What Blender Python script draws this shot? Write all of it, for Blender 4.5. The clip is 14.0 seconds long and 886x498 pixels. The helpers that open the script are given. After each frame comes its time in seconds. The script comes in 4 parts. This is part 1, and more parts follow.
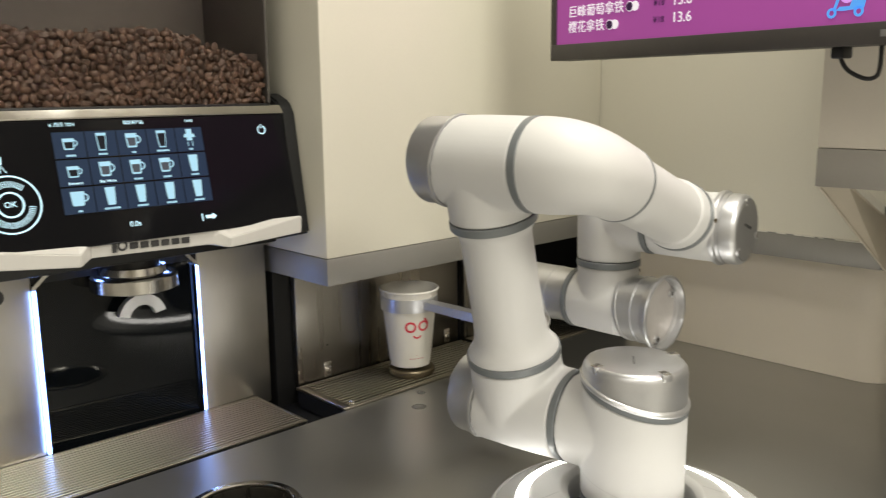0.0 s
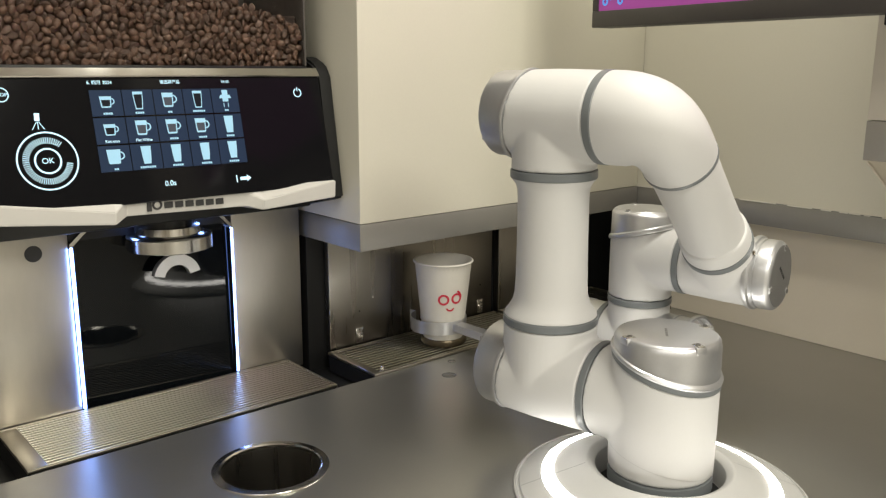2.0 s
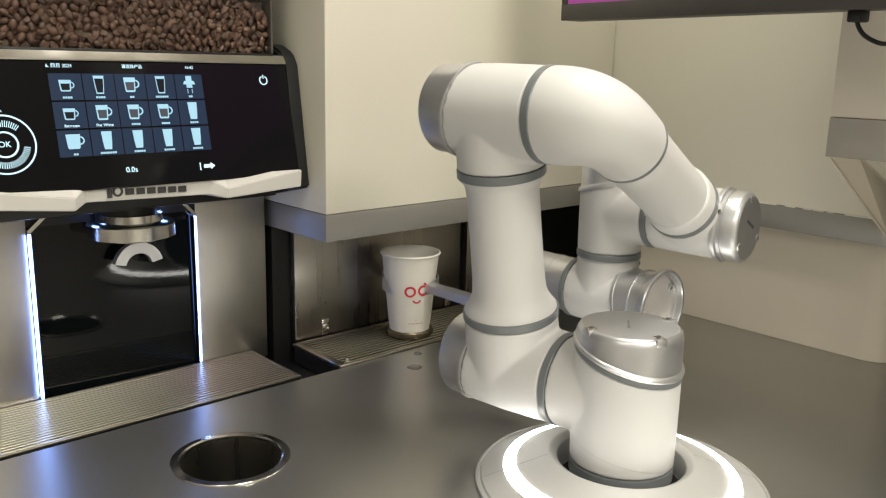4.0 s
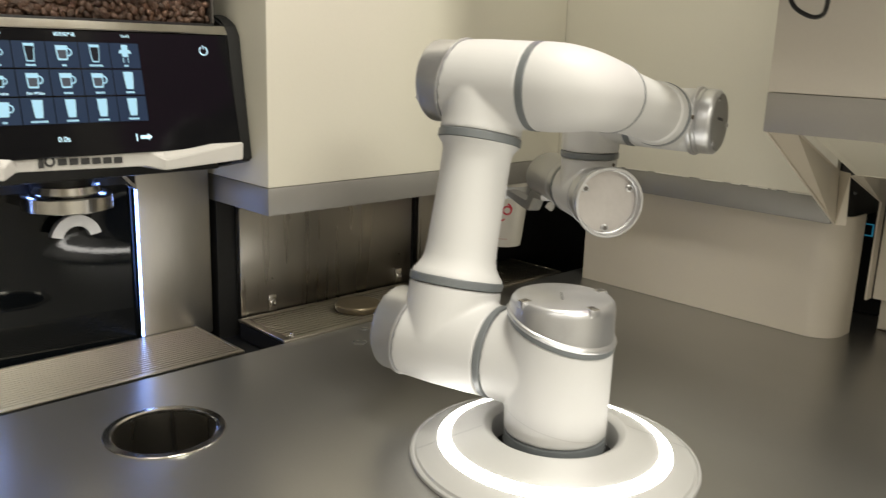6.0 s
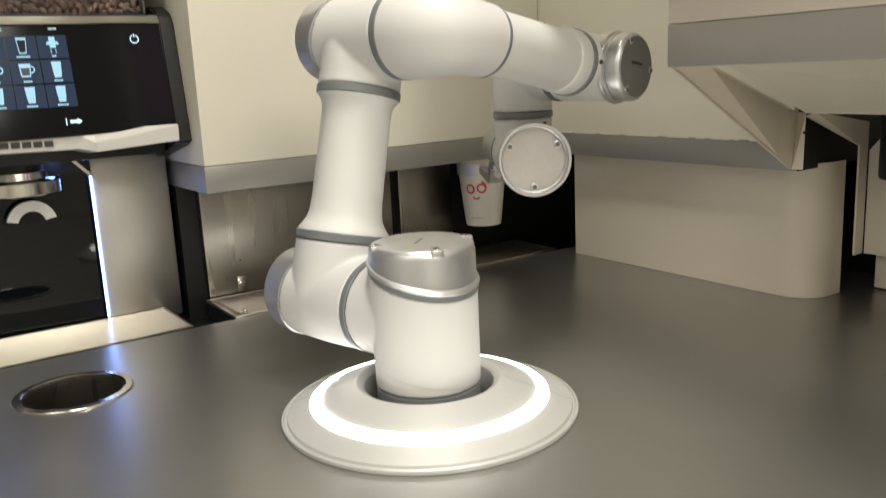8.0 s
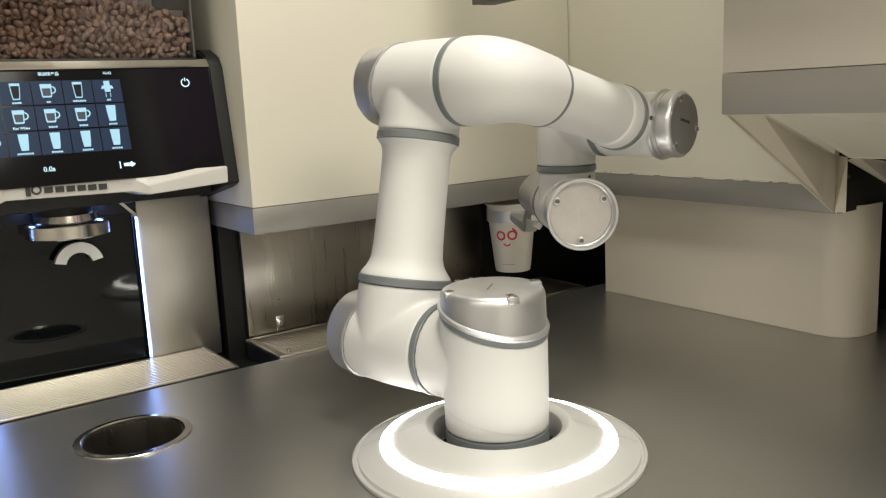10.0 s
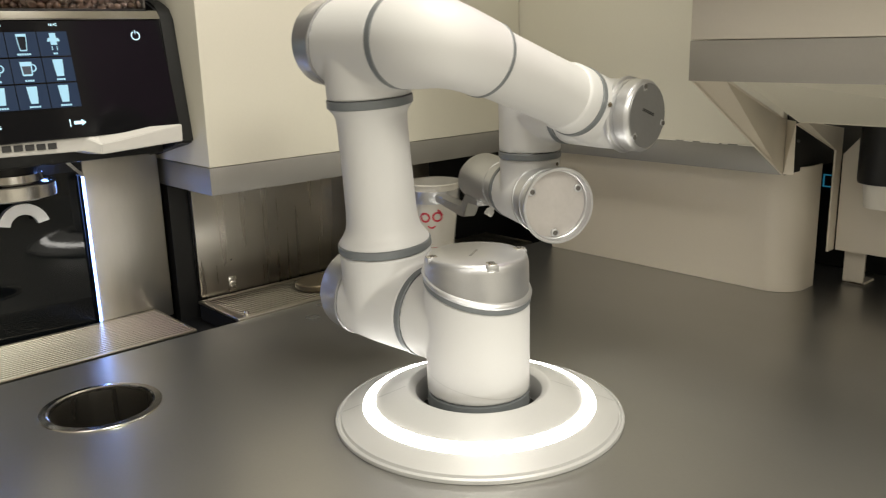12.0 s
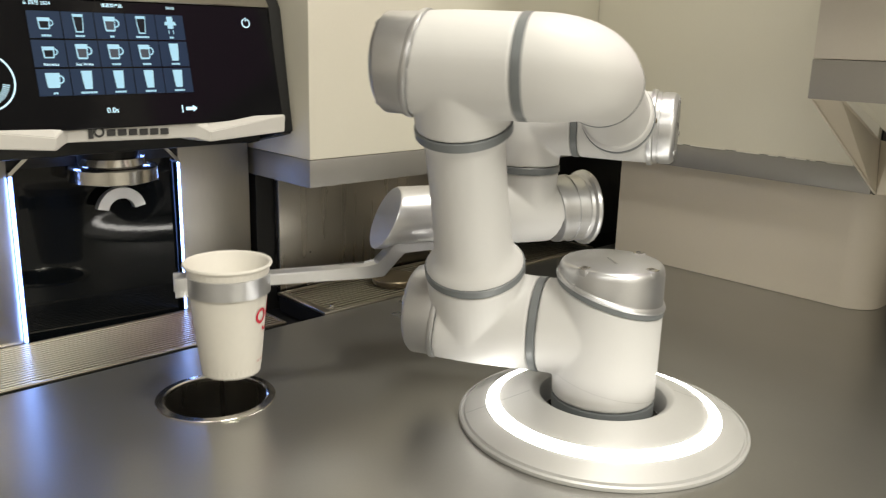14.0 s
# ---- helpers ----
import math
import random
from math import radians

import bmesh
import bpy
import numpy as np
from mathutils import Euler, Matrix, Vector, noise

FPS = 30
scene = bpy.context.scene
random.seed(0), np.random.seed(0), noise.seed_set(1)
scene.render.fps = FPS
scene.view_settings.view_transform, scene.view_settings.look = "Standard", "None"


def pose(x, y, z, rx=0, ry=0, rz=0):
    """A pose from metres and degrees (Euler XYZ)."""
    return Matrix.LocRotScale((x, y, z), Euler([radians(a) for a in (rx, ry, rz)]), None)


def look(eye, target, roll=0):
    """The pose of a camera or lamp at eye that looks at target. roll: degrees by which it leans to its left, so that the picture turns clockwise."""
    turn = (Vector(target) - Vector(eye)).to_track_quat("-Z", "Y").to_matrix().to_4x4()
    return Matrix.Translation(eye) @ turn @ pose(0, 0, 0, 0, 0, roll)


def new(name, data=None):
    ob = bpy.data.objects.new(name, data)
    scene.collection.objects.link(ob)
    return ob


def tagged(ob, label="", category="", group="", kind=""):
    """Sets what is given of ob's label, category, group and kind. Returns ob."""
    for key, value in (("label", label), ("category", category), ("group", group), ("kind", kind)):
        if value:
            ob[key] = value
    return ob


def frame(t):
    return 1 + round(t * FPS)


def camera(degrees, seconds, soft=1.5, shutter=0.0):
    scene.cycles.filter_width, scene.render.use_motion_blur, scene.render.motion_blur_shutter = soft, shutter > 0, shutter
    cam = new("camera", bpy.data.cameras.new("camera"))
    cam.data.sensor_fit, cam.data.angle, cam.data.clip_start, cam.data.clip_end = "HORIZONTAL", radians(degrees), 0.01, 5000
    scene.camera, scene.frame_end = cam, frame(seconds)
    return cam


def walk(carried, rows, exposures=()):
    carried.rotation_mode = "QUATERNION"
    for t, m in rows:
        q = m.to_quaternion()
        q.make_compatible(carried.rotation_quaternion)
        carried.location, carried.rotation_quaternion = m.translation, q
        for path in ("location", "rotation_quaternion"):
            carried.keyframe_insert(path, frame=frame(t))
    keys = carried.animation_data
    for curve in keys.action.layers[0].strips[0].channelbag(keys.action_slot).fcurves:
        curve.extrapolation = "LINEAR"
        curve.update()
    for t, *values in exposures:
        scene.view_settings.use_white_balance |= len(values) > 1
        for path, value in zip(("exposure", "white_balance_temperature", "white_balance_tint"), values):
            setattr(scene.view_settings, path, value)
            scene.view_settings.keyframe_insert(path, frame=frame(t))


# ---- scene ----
cam = camera(55.57, 14.0, soft=1.2, shutter=0.4)
PATH = [
    (0, (-0.6755, -0.4359, 1.3344), (0.5432, 0.8469, 1.0043), -0.60),
    (0.5, (-0.6792, -0.4378, 1.3328), (0.4631, 0.9153, 1.0101), -0.32),
    (1, (-0.6722, -0.4354, 1.3278), (0.4684, 0.9158, 0.9917), -0.11),
    (1.5, (-0.6711, -0.4358, 1.3263), (0.4699, 0.9097, 0.9689), 0.16),
    (2, (-0.6649, -0.4366, 1.3221), (0.4843, 0.8956, 0.9417), 0.30),
    (2.5, (-0.6603, -0.4383, 1.3209), (0.4998, 0.8812, 0.9297), 0.73),
    (3, (-0.6555, -0.4419, 1.3182), (0.5214, 0.8643, 0.9323), 1.03),
    (5.5, (-0.6546, -0.4379, 1.3124), (0.5548, 0.8323, 0.9076), 1.69),
    (6, (-0.6250, -0.4675, 1.3042), (0.6002, 0.7822, 0.8832), 1.93),
    (6.5, (-0.5525, -0.5343, 1.2855), (0.6690, 0.7011, 0.8145), 2.10),
    (7, (-0.4664, -0.6139, 1.2272), (0.5768, 0.7717, 0.7457), 0.18),
    (7.5, (-0.4225, -0.6439, 1.2189), (0.5594, 0.7981, 0.7758), -1.84),
    (8, (-0.4162, -0.6494, 1.2296), (0.5818, 0.8011, 0.8554), -2.82),
    (8.5, (-0.4270, -0.6484, 1.2507), (0.5818, 0.8149, 0.9661), -3.34),
    (9, (-0.4482, -0.6380, 1.2484), (0.5723, 0.8189, 0.9725), -3.20),
    (11.5, (-0.5352, -0.5673, 1.2691), (0.5776, 0.7819, 0.8433), -1.63),
    (12, (-0.5442, -0.5586, 1.2757), (0.6240, 0.7390, 0.8380), -1.57),
    (12.5, (-0.5511, -0.5449, 1.2803), (0.6414, 0.7282, 0.8362), -1.43),
    (13, (-0.5904, -0.5053, 1.2784), (0.6019, 0.7698, 0.8394), -1.01),
    (13.5, (-0.6212, -0.4765, 1.2781), (0.5832, 0.7881, 0.8420), 0.27),
    (14, (-0.6583, -0.4508, 1.2829), (0.5431, 0.8130, 0.8362), 1.49),
]
walk(cam, [(t, look(eye, target, roll)) for t, eye, target, roll in PATH])

# ---- light ----
world = bpy.data.worlds.new("world")
scene.world = world
world.use_nodes = True
world.node_tree.nodes["Background"].inputs[0].default_value = (1.0, 0.93, 0.82, 1)
world.node_tree.nodes["Background"].inputs[1].default_value = 0.19


def area(name, eye, target, sx, sy, watts, colour):
    d = bpy.data.lights.new(name, "AREA")
    d.shape, d.size, d.size_y, d.energy, d.color = "RECTANGLE", sx, sy, watts, colour
    ob = new(name, d)
    ob.matrix_world = look(eye, target)
    return ob


WARM = (1.0, 0.965, 0.85)
area("unseen_overhead_light", (0.02, -0.12, 2.36), (0.02, -0.12, 0), 0.30, 0.30, 12.5, WARM)
# added without a known fixture: fill light from the south and the west
area("unseen_overhead_light", (-0.4, -1.7, 2.36), (-0.4, -1.7, 0), 1.0, 0.9, 45, WARM)
area("unseen_overhead_light", (-1.8, -0.9, 2.36), (-1.8, -0.9, 0), 0.9, 1.0, 15, (1.0, 0.97, 0.89))
scene.view_settings.exposure = 0.0

# ---- materials ----


def mat(name, colour, rough=0.5, metal=0.0, vary=0.0, scale=20.0, bump=0.0, bscale=200.0, stretch=(1, 1, 1),
        emit=0.0, coat=0.0, rvary=0.0, alpha=1.0, transmission=0.0, spec=0.5, island=0.0):
    m = bpy.data.materials.new(name)
    m.use_nodes = True
    nt = m.node_tree
    b = nt.nodes["Principled BSDF"]
    b.inputs["Base Color"].default_value = (*colour, 1)
    b.inputs["Roughness"].default_value = rough
    b.inputs["Metallic"].default_value = metal
    b.inputs["Coat Weight"].default_value = coat
    b.inputs["Transmission Weight"].default_value = transmission
    b.inputs["Specular IOR Level"].default_value = spec
    if emit:
        b.inputs["Emission Color"].default_value = (*colour, 1)
        b.inputs["Emission Strength"].default_value = emit
    N = nt.nodes.new
    L = nt.links.new
    if vary or rvary or bump:
        tc = N("ShaderNodeTexCoord")
        mp = N("ShaderNodeMapping")
        mp.inputs["Scale"].default_value = stretch
        L(tc.outputs["Object"], mp.inputs["Vector"])
        n1 = N("ShaderNodeTexNoise")
        n1.inputs["Scale"].default_value = scale
        n1.inputs["Detail"].default_value = 6
        L(mp.outputs[0], n1.inputs["Vector"])
        n2 = N("ShaderNodeTexNoise")
        n2.inputs["Scale"].default_value = bscale
        n2.inputs["Detail"].default_value = 4
        L(mp.outputs[0], n2.inputs["Vector"])
        if vary:
            mix = N("ShaderNodeMath")
            mix.operation = "ADD"
            L(n1.outputs[0], mix.inputs[0])
            half = N("ShaderNodeMath")
            half.operation = "MULTIPLY"
            half.inputs[1].default_value = 0.5
            L(n2.outputs[0], half.inputs[0])
            L(half.outputs[0], mix.inputs[1])
            r = N("ShaderNodeMapRange")
            r.inputs["From Min"].default_value, r.inputs["From Max"].default_value = 0.4, 1.1
            r.inputs["To Min"].default_value, r.inputs["To Max"].default_value = 1 - vary, 1 + vary
            L(mix.outputs[0], r.inputs["Value"])
            h = N("ShaderNodeHueSaturation")
            h.inputs["Color"].default_value = (*colour, 1)
            L(r.outputs[0], h.inputs["Value"])
            L(h.outputs[0], b.inputs["Base Color"])
            if island:
                g = N("ShaderNodeNewGeometry")
                r2 = N("ShaderNodeMapRange")
                r2.inputs["To Min"].default_value, r2.inputs["To Max"].default_value = 1 - island, 1 + island
                L(g.outputs["Random Per Island"], r2.inputs["Value"])
                mu = N("ShaderNodeMath")
                mu.operation = "MULTIPLY"
                L(r.outputs[0], mu.inputs[0])
                L(r2.outputs[0], mu.inputs[1])
                L(mu.outputs[0], h.inputs["Value"])
        if rvary:
            r = N("ShaderNodeMapRange")
            r.inputs["From Min"].default_value, r.inputs["From Max"].default_value = 0.3, 0.7
            r.inputs["To Min"].default_value, r.inputs["To Max"].default_value = max(rough - rvary, 0.02), rough + rvary
            L(n1.outputs[0], r.inputs["Value"])
            L(r.outputs[0], b.inputs["Roughness"])
        if bump:
            bp = N("ShaderNodeBump")
            bp.inputs["Strength"].default_value = bump
            bp.inputs["Distance"].default_value = 0.001
            L(n2.outputs[0], bp.inputs["Height"])
            L(bp.outputs[0], b.inputs["Normal"])
    return m


ROBOT_WHITE = mat("white_robot_paint", (0.635, 0.630, 0.620), 0.50, vary=0.03, scale=8, bump=0.05, bscale=900, rvary=0.06)
JOINT_GREY = mat("grey_joint_ring", (0.165, 0.178, 0.185), 0.35, vary=0.05, scale=30)
SILVER = mat("silver_anodised", (0.61, 0.613, 0.625), 0.36, 0.82, vary=0.06, scale=30, bump=0.05, bscale=700, rvary=0.05)
PLINTH = mat("satin_silver_paint", (0.56, 0.557, 0.545), 0.45, 0.3, vary=0.04, scale=12, bump=0.04, bscale=600, rvary=0.05)
DARK_FACE = mat("dull_cap_face", (0.30, 0.30, 0.30), 0.4, 0.7, vary=0.06, scale=25)
STEEL = mat("brushed_steel", (0.35, 0.33, 0.295), 0.3, 1.0, vary=0.02, scale=3, bump=0.008, bscale=40, stretch=(14, 14, 0.6), rvary=0.06)
# smears of its own; paler than brushed_steel for the lit room the pillars reflect
PILLAR_STEEL = mat("smeared_lit_pillar_steel", (0.47, 0.45, 0.41), 0.4, 1.0, vary=0.06, scale=5, bump=0.01, bscale=60, stretch=(3, 3, 0.8), rvary=0.08)
BAR_STEEL = mat("satin_bar_steel", (0.56, 0.52, 0.44), 0.3, 1.0, vary=0.05, scale=20)
STEEL_POLISHED = mat("polished_steel", (0.66, 0.64, 0.6), 0.17, 1.0, vary=0.05, scale=20, rvary=0.05)
COUNTER = mat("dark_brushed_counter", (0.405, 0.399, 0.378), 0.31, 0.86, vary=0.05, scale=3, stretch=(3, 1, 1))
CREAM = mat("cream_laminate", (0.70, 0.67, 0.57), 0.5, vary=0.03, scale=3, bump=0.04, bscale=300, rvary=0.05)
PINK_CREAM = mat("warm_cream_laminate", (0.62, 0.57, 0.49), 0.5, vary=0.03, scale=3, bump=0.04, bscale=300)
STRIPE = mat("grey_metal_trim", (0.30, 0.29, 0.27), 0.42, 0.5, vary=0.04, scale=12, bump=0.04, bscale=300, stretch=(2, 2, 1))
TRIM_STEEL = mat("pale_steel_trim", (0.37, 0.35, 0.315), 0.42, 0.4, vary=0.04, scale=10, bump=0.04, bscale=300)
BEIGE = mat("beige_sheet_metal", (0.68, 0.62, 0.525), 0.38, vary=0.03, scale=4, bump=0.04, bscale=400)
BLACK = mat("black_plastic", (0.013, 0.013, 0.013), 0.42, vary=0.1, scale=20, spec=0.3)
BLACK_GLASS = mat("black_glass", (0.006, 0.006, 0.007), 0.10, spec=0.12)
NICHE = mat("black_gloss_niche", (0.006, 0.007, 0.007), 0.22, vary=0.2, scale=30, spec=0.2)
MIRROR_BLACK = mat("polished_black_glass", (0.004, 0.005, 0.006), 0.035, spec=0.28, bump=0.015, bscale=260)
DARK_WALL = mat("dark_wall", (0.07, 0.062, 0.055), 0.6, vary=0.1, scale=6)
WALL = mat("painted_wall", (0.74, 0.71, 0.65), 0.7, vary=0.05, scale=4)
FLOOR = mat("floor_tile", (0.45, 0.43, 0.4), 0.4, vary=0.1, scale=6)
WHITE_LIP = mat("white_plastic", (0.60, 0.585, 0.55), 0.35, vary=0.03, scale=10)
PAPER = mat("white_paper", (0.75, 0.72, 0.655), 0.6, vary=0.03, scale=30)
RED = mat("red_print", (0.62, 0.03, 0.06), 0.5, vary=0.05)
BEAN = mat("roasted_coffee", (0.056, 0.029, 0.017), 0.55, vary=0.3, scale=120, bump=0.2, bscale=900, island=0.35)
BEAN_DARK = mat("dark_coffee", (0.02, 0.01, 0.006), 0.6, vary=0.3)
SCREW_DARK = mat("dark_screw_steel", (0.22, 0.21, 0.20), 0.35, 0.8, vary=0.1, scale=40)
BRASS = mat("tarnished_plate", (0.15, 0.12, 0.075), 0.35, 0.6, vary=0.15, scale=30)
PRINT = mat("dark_print", (0.03, 0.03, 0.03), 0.5)
TV_FRAME = mat("charcoal_bezel", (0.045, 0.04, 0.037), 0.45, vary=0.1, scale=40)
LED_WHITE = mat("white_light_ring", (1.0, 0.97, 0.90), 0.4, emit=15.0)
LED_BLUE = mat("cool_light_strip", (0.22, 0.38, 1.0), 0.4, emit=15.0)
ICON = mat("icon_glow", (0.26, 0.45, 0.58), 0.4, spec=0.08, emit=0.60)
ICON_WHITE = mat("white_glow", (0.50, 0.74, 0.88), 0.4, spec=0.08, emit=0.8)
TILE = mat("tile_glow", (0.014, 0.024, 0.048), 0.3, spec=0.08, emit=0.6)
COFFEE_ICON = mat("dark_icon", (0.012, 0.014, 0.02), 0.3, spec=0.08)
LATTE_ICON = mat("latte_icon", (0.055, 0.062, 0.08), 0.3, spec=0.08, emit=0.35)
PURPLE = mat("purple_screen", (0.30, 0.065, 0.27), 0.3, spec=0.08, emit=0.45)
TV_WHITE = mat("white_screen_print", (0.80, 0.76, 0.85), 0.3, spec=0.08, emit=0.5)
TV_DARK = mat("dark_screen_print", (0.05, 0.02, 0.08), 0.3, spec=0.08)
TV_BLUE = mat("blue_screen_print", (0.08, 0.30, 0.75), 0.3, emit=0.6)
TV_PINK = mat("lilac_screen_print", (0.55, 0.25, 0.70), 0.3, emit=0.6)
GLASS = bpy.data.materials.new("clear_hopper_plastic")
GLASS.use_nodes = True
_n = GLASS.node_tree
_b = _n.nodes["Principled BSDF"]
_b.inputs["Base Color"].default_value = (0.74, 0.70, 0.67, 1)
_b.inputs["Roughness"].default_value = 0.03
_b.inputs["Transmission Weight"].default_value = 1.0
_b.inputs["IOR"].default_value = 1.1

# ---- mesh helpers ----
AX = Matrix(((0, 0, 1, 0), (0, 1, 0, 0), (-1, 0, 0, 0), (0, 0, 0, 1)))   # z axis onto +x


def lathe(bm, prof, m=Matrix(), seg=40):
    """Revolves (radius, height[, tilt]) round z; a tilt lifts the ring towards +x."""
    rings = []
    for p in prof:
        r, z = p[0], p[1]
        k = p[2] if len(p) > 2 else 0.0
        if r < 1e-6:
            rings.append([bm.verts.new(m @ Vector((0, 0, z)))])
        else:
            rings.append([bm.verts.new(m @ Vector((r * math.cos(2 * math.pi * i / seg), r * math.sin(2 * math.pi * i / seg),
                                                   z + k * r * math.cos(2 * math.pi * i / seg)))) for i in range(seg)])
    for a, b in zip(rings, rings[1:]):
        for i in range(seg):
            j = (i + 1) % seg
            if len(a) == 1 and len(b) == 1:
                continue
            if len(a) == 1:
                bm.faces.new((a[0], b[j], b[i]))
            elif len(b) == 1:
                bm.faces.new((a[i], a[j], b[0]))
            else:
                bm.faces.new((a[i], a[j], b[j], b[i]))
    return bm


def box(bm, x0, x1, y0, y1, z0, z1, bevel=0.0, m=Matrix()):
    r = bmesh.ops.create_cube(bm, size=1.0, matrix=m @ Matrix.Translation(((x0 + x1) / 2, (y0 + y1) / 2, (z0 + z1) / 2)) @ Matrix.Diagonal((x1 - x0, y1 - y0, z1 - z0, 1)))
    if bevel:
        edges = list({e for v in r["verts"] for e in v.link_edges})
        bmesh.ops.bevel(bm, geom=edges, offset=bevel, segments=2, affect="EDGES", profile=0.5)
    return bm


def prism(bm, pts, depth, m=Matrix()):
    """A flat outline in x, y, from z = 0 to depth."""
    lo = [bm.verts.new(m @ Vector((x, y, 0))) for x, y in pts]
    hi = [bm.verts.new(m @ Vector((x, y, depth))) for x, y in pts]
    bm.faces.new(lo[::-1])
    bm.faces.new(hi)
    n = len(pts)
    for i in range(n):
        j = (i + 1) % n
        bm.faces.new((lo[i], lo[j], hi[j], hi[i]))
    return bm


def sweep(bm, path, radii, seg=40, m=Matrix(), caps=True):
    """A round tube along a path in the x-z plane."""
    rings = []
    n = len(path)
    for i, (p, r) in enumerate(zip(path, radii)):
        d = (Vector(path[min(i + 1, n - 1)]) - Vector(path[max(i - 1, 0)])).normalized()
        side = Vector((0, 1, 0))
        up = d.cross(side).normalized()
        side = up.cross(d).normalized()
        rings.append([bm.verts.new(m @ (Vector(p) + r * (math.cos(2 * math.pi * k / seg) * side + math.sin(2 * math.pi * k / seg) * up))) for k in range(seg)])
    for a, b in zip(rings, rings[1:]):
        for k in range(seg):
            j = (k + 1) % seg
            bm.faces.new((a[k], a[j], b[j], b[k]))
    if caps:
        bm.faces.new(rings[0][::-1])
        bm.faces.new(rings[-1])
    return bm


def arc_band(bm, r0, r1, a0, a1, depth, m=Matrix(), seg=32):
    """A flat ring or arc in x, y between two radii, angles in degrees."""
    full = abs(a1 - a0) >= 359.9
    pts = []
    cnt = seg if full else seg + 1
    for i in range(cnt):
        a = radians(a0 + (a1 - a0) * i / seg)
        pts.append([bm.verts.new(m @ Vector((r * math.cos(a), r * math.sin(a), z))) for r, z in ((r0, 0), (r1, 0), (r1, depth), (r0, depth))])
    for i in range(seg):
        p, q = pts[i], pts[(i + 1) % cnt]
        for k in range(4):
            l = (k + 1) % 4
            bm.faces.new((p[k], q[k], q[l], p[l]))
    if not full:
        bm.faces.new(pts[0])
        bm.faces.new(pts[-1][::-1])
    return bm


def mesh_of(name, bm, material, smooth=True):
    bmesh.ops.recalc_face_normals(bm, faces=bm.faces[:])
    me = bpy.data.meshes.new(name)
    bm.to_mesh(me)
    bm.free()
    me.materials.append(material)
    if smooth:
        me.polygons.foreach_set("use_smooth", [True] * len(me.polygons))
        me.set_sharp_from_angle(angle=radians(35))
    return me


def part(name, bm, material, parent=None, label="", smooth=True):
    """Links a bmesh as one mesh object under a thing or a part."""
    ob = new(name, mesh_of(name, bm, material, smooth))
    if parent:
        ob.parent = parent
    if label:
        ob["label"] = label
    return ob


def thing(name, label, category, m=Matrix(), group="", kind=""):
    ob = new(name)
    ob.empty_display_size = 0.05
    ob.matrix_world = m
    return tagged(ob, label, category, group, kind)


def solid(name, bm, material, label, category="", kind="structure", group=""):
    ob = part(name, bm, material)
    return tagged(ob, label, category, group, kind)


def B():
    return bmesh.new()


def words(name, text, size, material, m, parent, align="CENTER"):
    """Lettering as a thin mesh, lying in x, y of m."""
    cu = bpy.data.curves.new(name, "FONT")
    cu.body, cu.size, cu.align_x, cu.align_y, cu.extrude = text, size, align, "CENTER", 0.0002
    tmp = bpy.data.objects.new(name, cu)
    scene.collection.objects.link(tmp)
    me = bpy.data.meshes.new_from_object(tmp.evaluated_get(bpy.context.evaluated_depsgraph_get()))
    bpy.data.objects.remove(tmp)
    me.materials.clear()
    me.materials.append(material)
    ob = new(name, me)
    ob.parent = parent
    ob.matrix_basis = m
    return ob


def blend(ob, voxel=0.002, rounds=3):
    """Melts joined castings into one smooth housing."""
    r = ob.modifiers.new("remesh", "REMESH")
    r.mode, r.voxel_size, r.use_smooth_shade = "VOXEL", voxel, True
    s = ob.modifiers.new("smooth", "SMOOTH")
    s.factor, s.iterations = 0.5, rounds
    return ob


# ---- structure ----
TOP = 0.9
HOLE = (-0.2587, 0.3158)


def build_counter():
    bm = B()
    x0, x1, y0, y1 = -1.3, 1.3, -0.75, 0.462
    h = 0.12
    cx, cy = HOLE
    for a in ((x0, x1, y0, cy - h), (x0, cx - h, cy - h, cy + h), (cx + h, x1, cy - h, cy + h), (x0, x1, cy + h, y1)):
        vs = [bm.verts.new((x, y, TOP)) for x, y in ((a[0], a[2]), (a[1], a[2]), (a[1], a[3]), (a[0], a[3]))]
        bm.faces.new(vs)
    seg = 64
    inner, outer = [], []
    for i in range(seg):
        a = 2 * math.pi * i / seg
        c, s = math.cos(a), math.sin(a)
        k = h / max(abs(c), abs(s))
        inner.append(bm.verts.new((cx + 0.0585 * c, cy + 0.0585 * s, TOP)))
        outer.append(bm.verts.new((cx + k * c, cy + k * s, TOP)))
    for i in range(seg):
        j = (i + 1) % seg
        bm.faces.new((inner[i], outer[i], outer[j], inner[j]))
    bmesh.ops.remove_doubles(bm, verts=bm.verts[:], dist=1e-5)
    g = bmesh.ops.extrude_face_region(bm, geom=bm.faces[:])
    for v in g["geom"]:
        if isinstance(v, bmesh.types.BMVert):
            v.co.z -= 0.03
    solid("counter", bm, COUNTER, "dark grey brushed metal counter top", "counter")
    bm = B()
    box(bm, -1.3, 1.3, 0.464, 0.85, 0.84, 0.872)
    solid("counter_recess", bm, BLACK, "dark recessed ledge behind the counter top", "counter")
    bm = B()
    for e in ((-1.25, 1.25, -0.70, -0.67), (-1.25, 1.25, 0.77, 0.80), (-1.25, -1.22, -0.669, 0.769), (1.22, 1.25, -0.669, 0.769)):
        box(bm, *e, 0.0, 0.838)
    solid("counter_base", bm, DARK_WALL, "dark cabinet base under the counter", "counter")


build_counter()


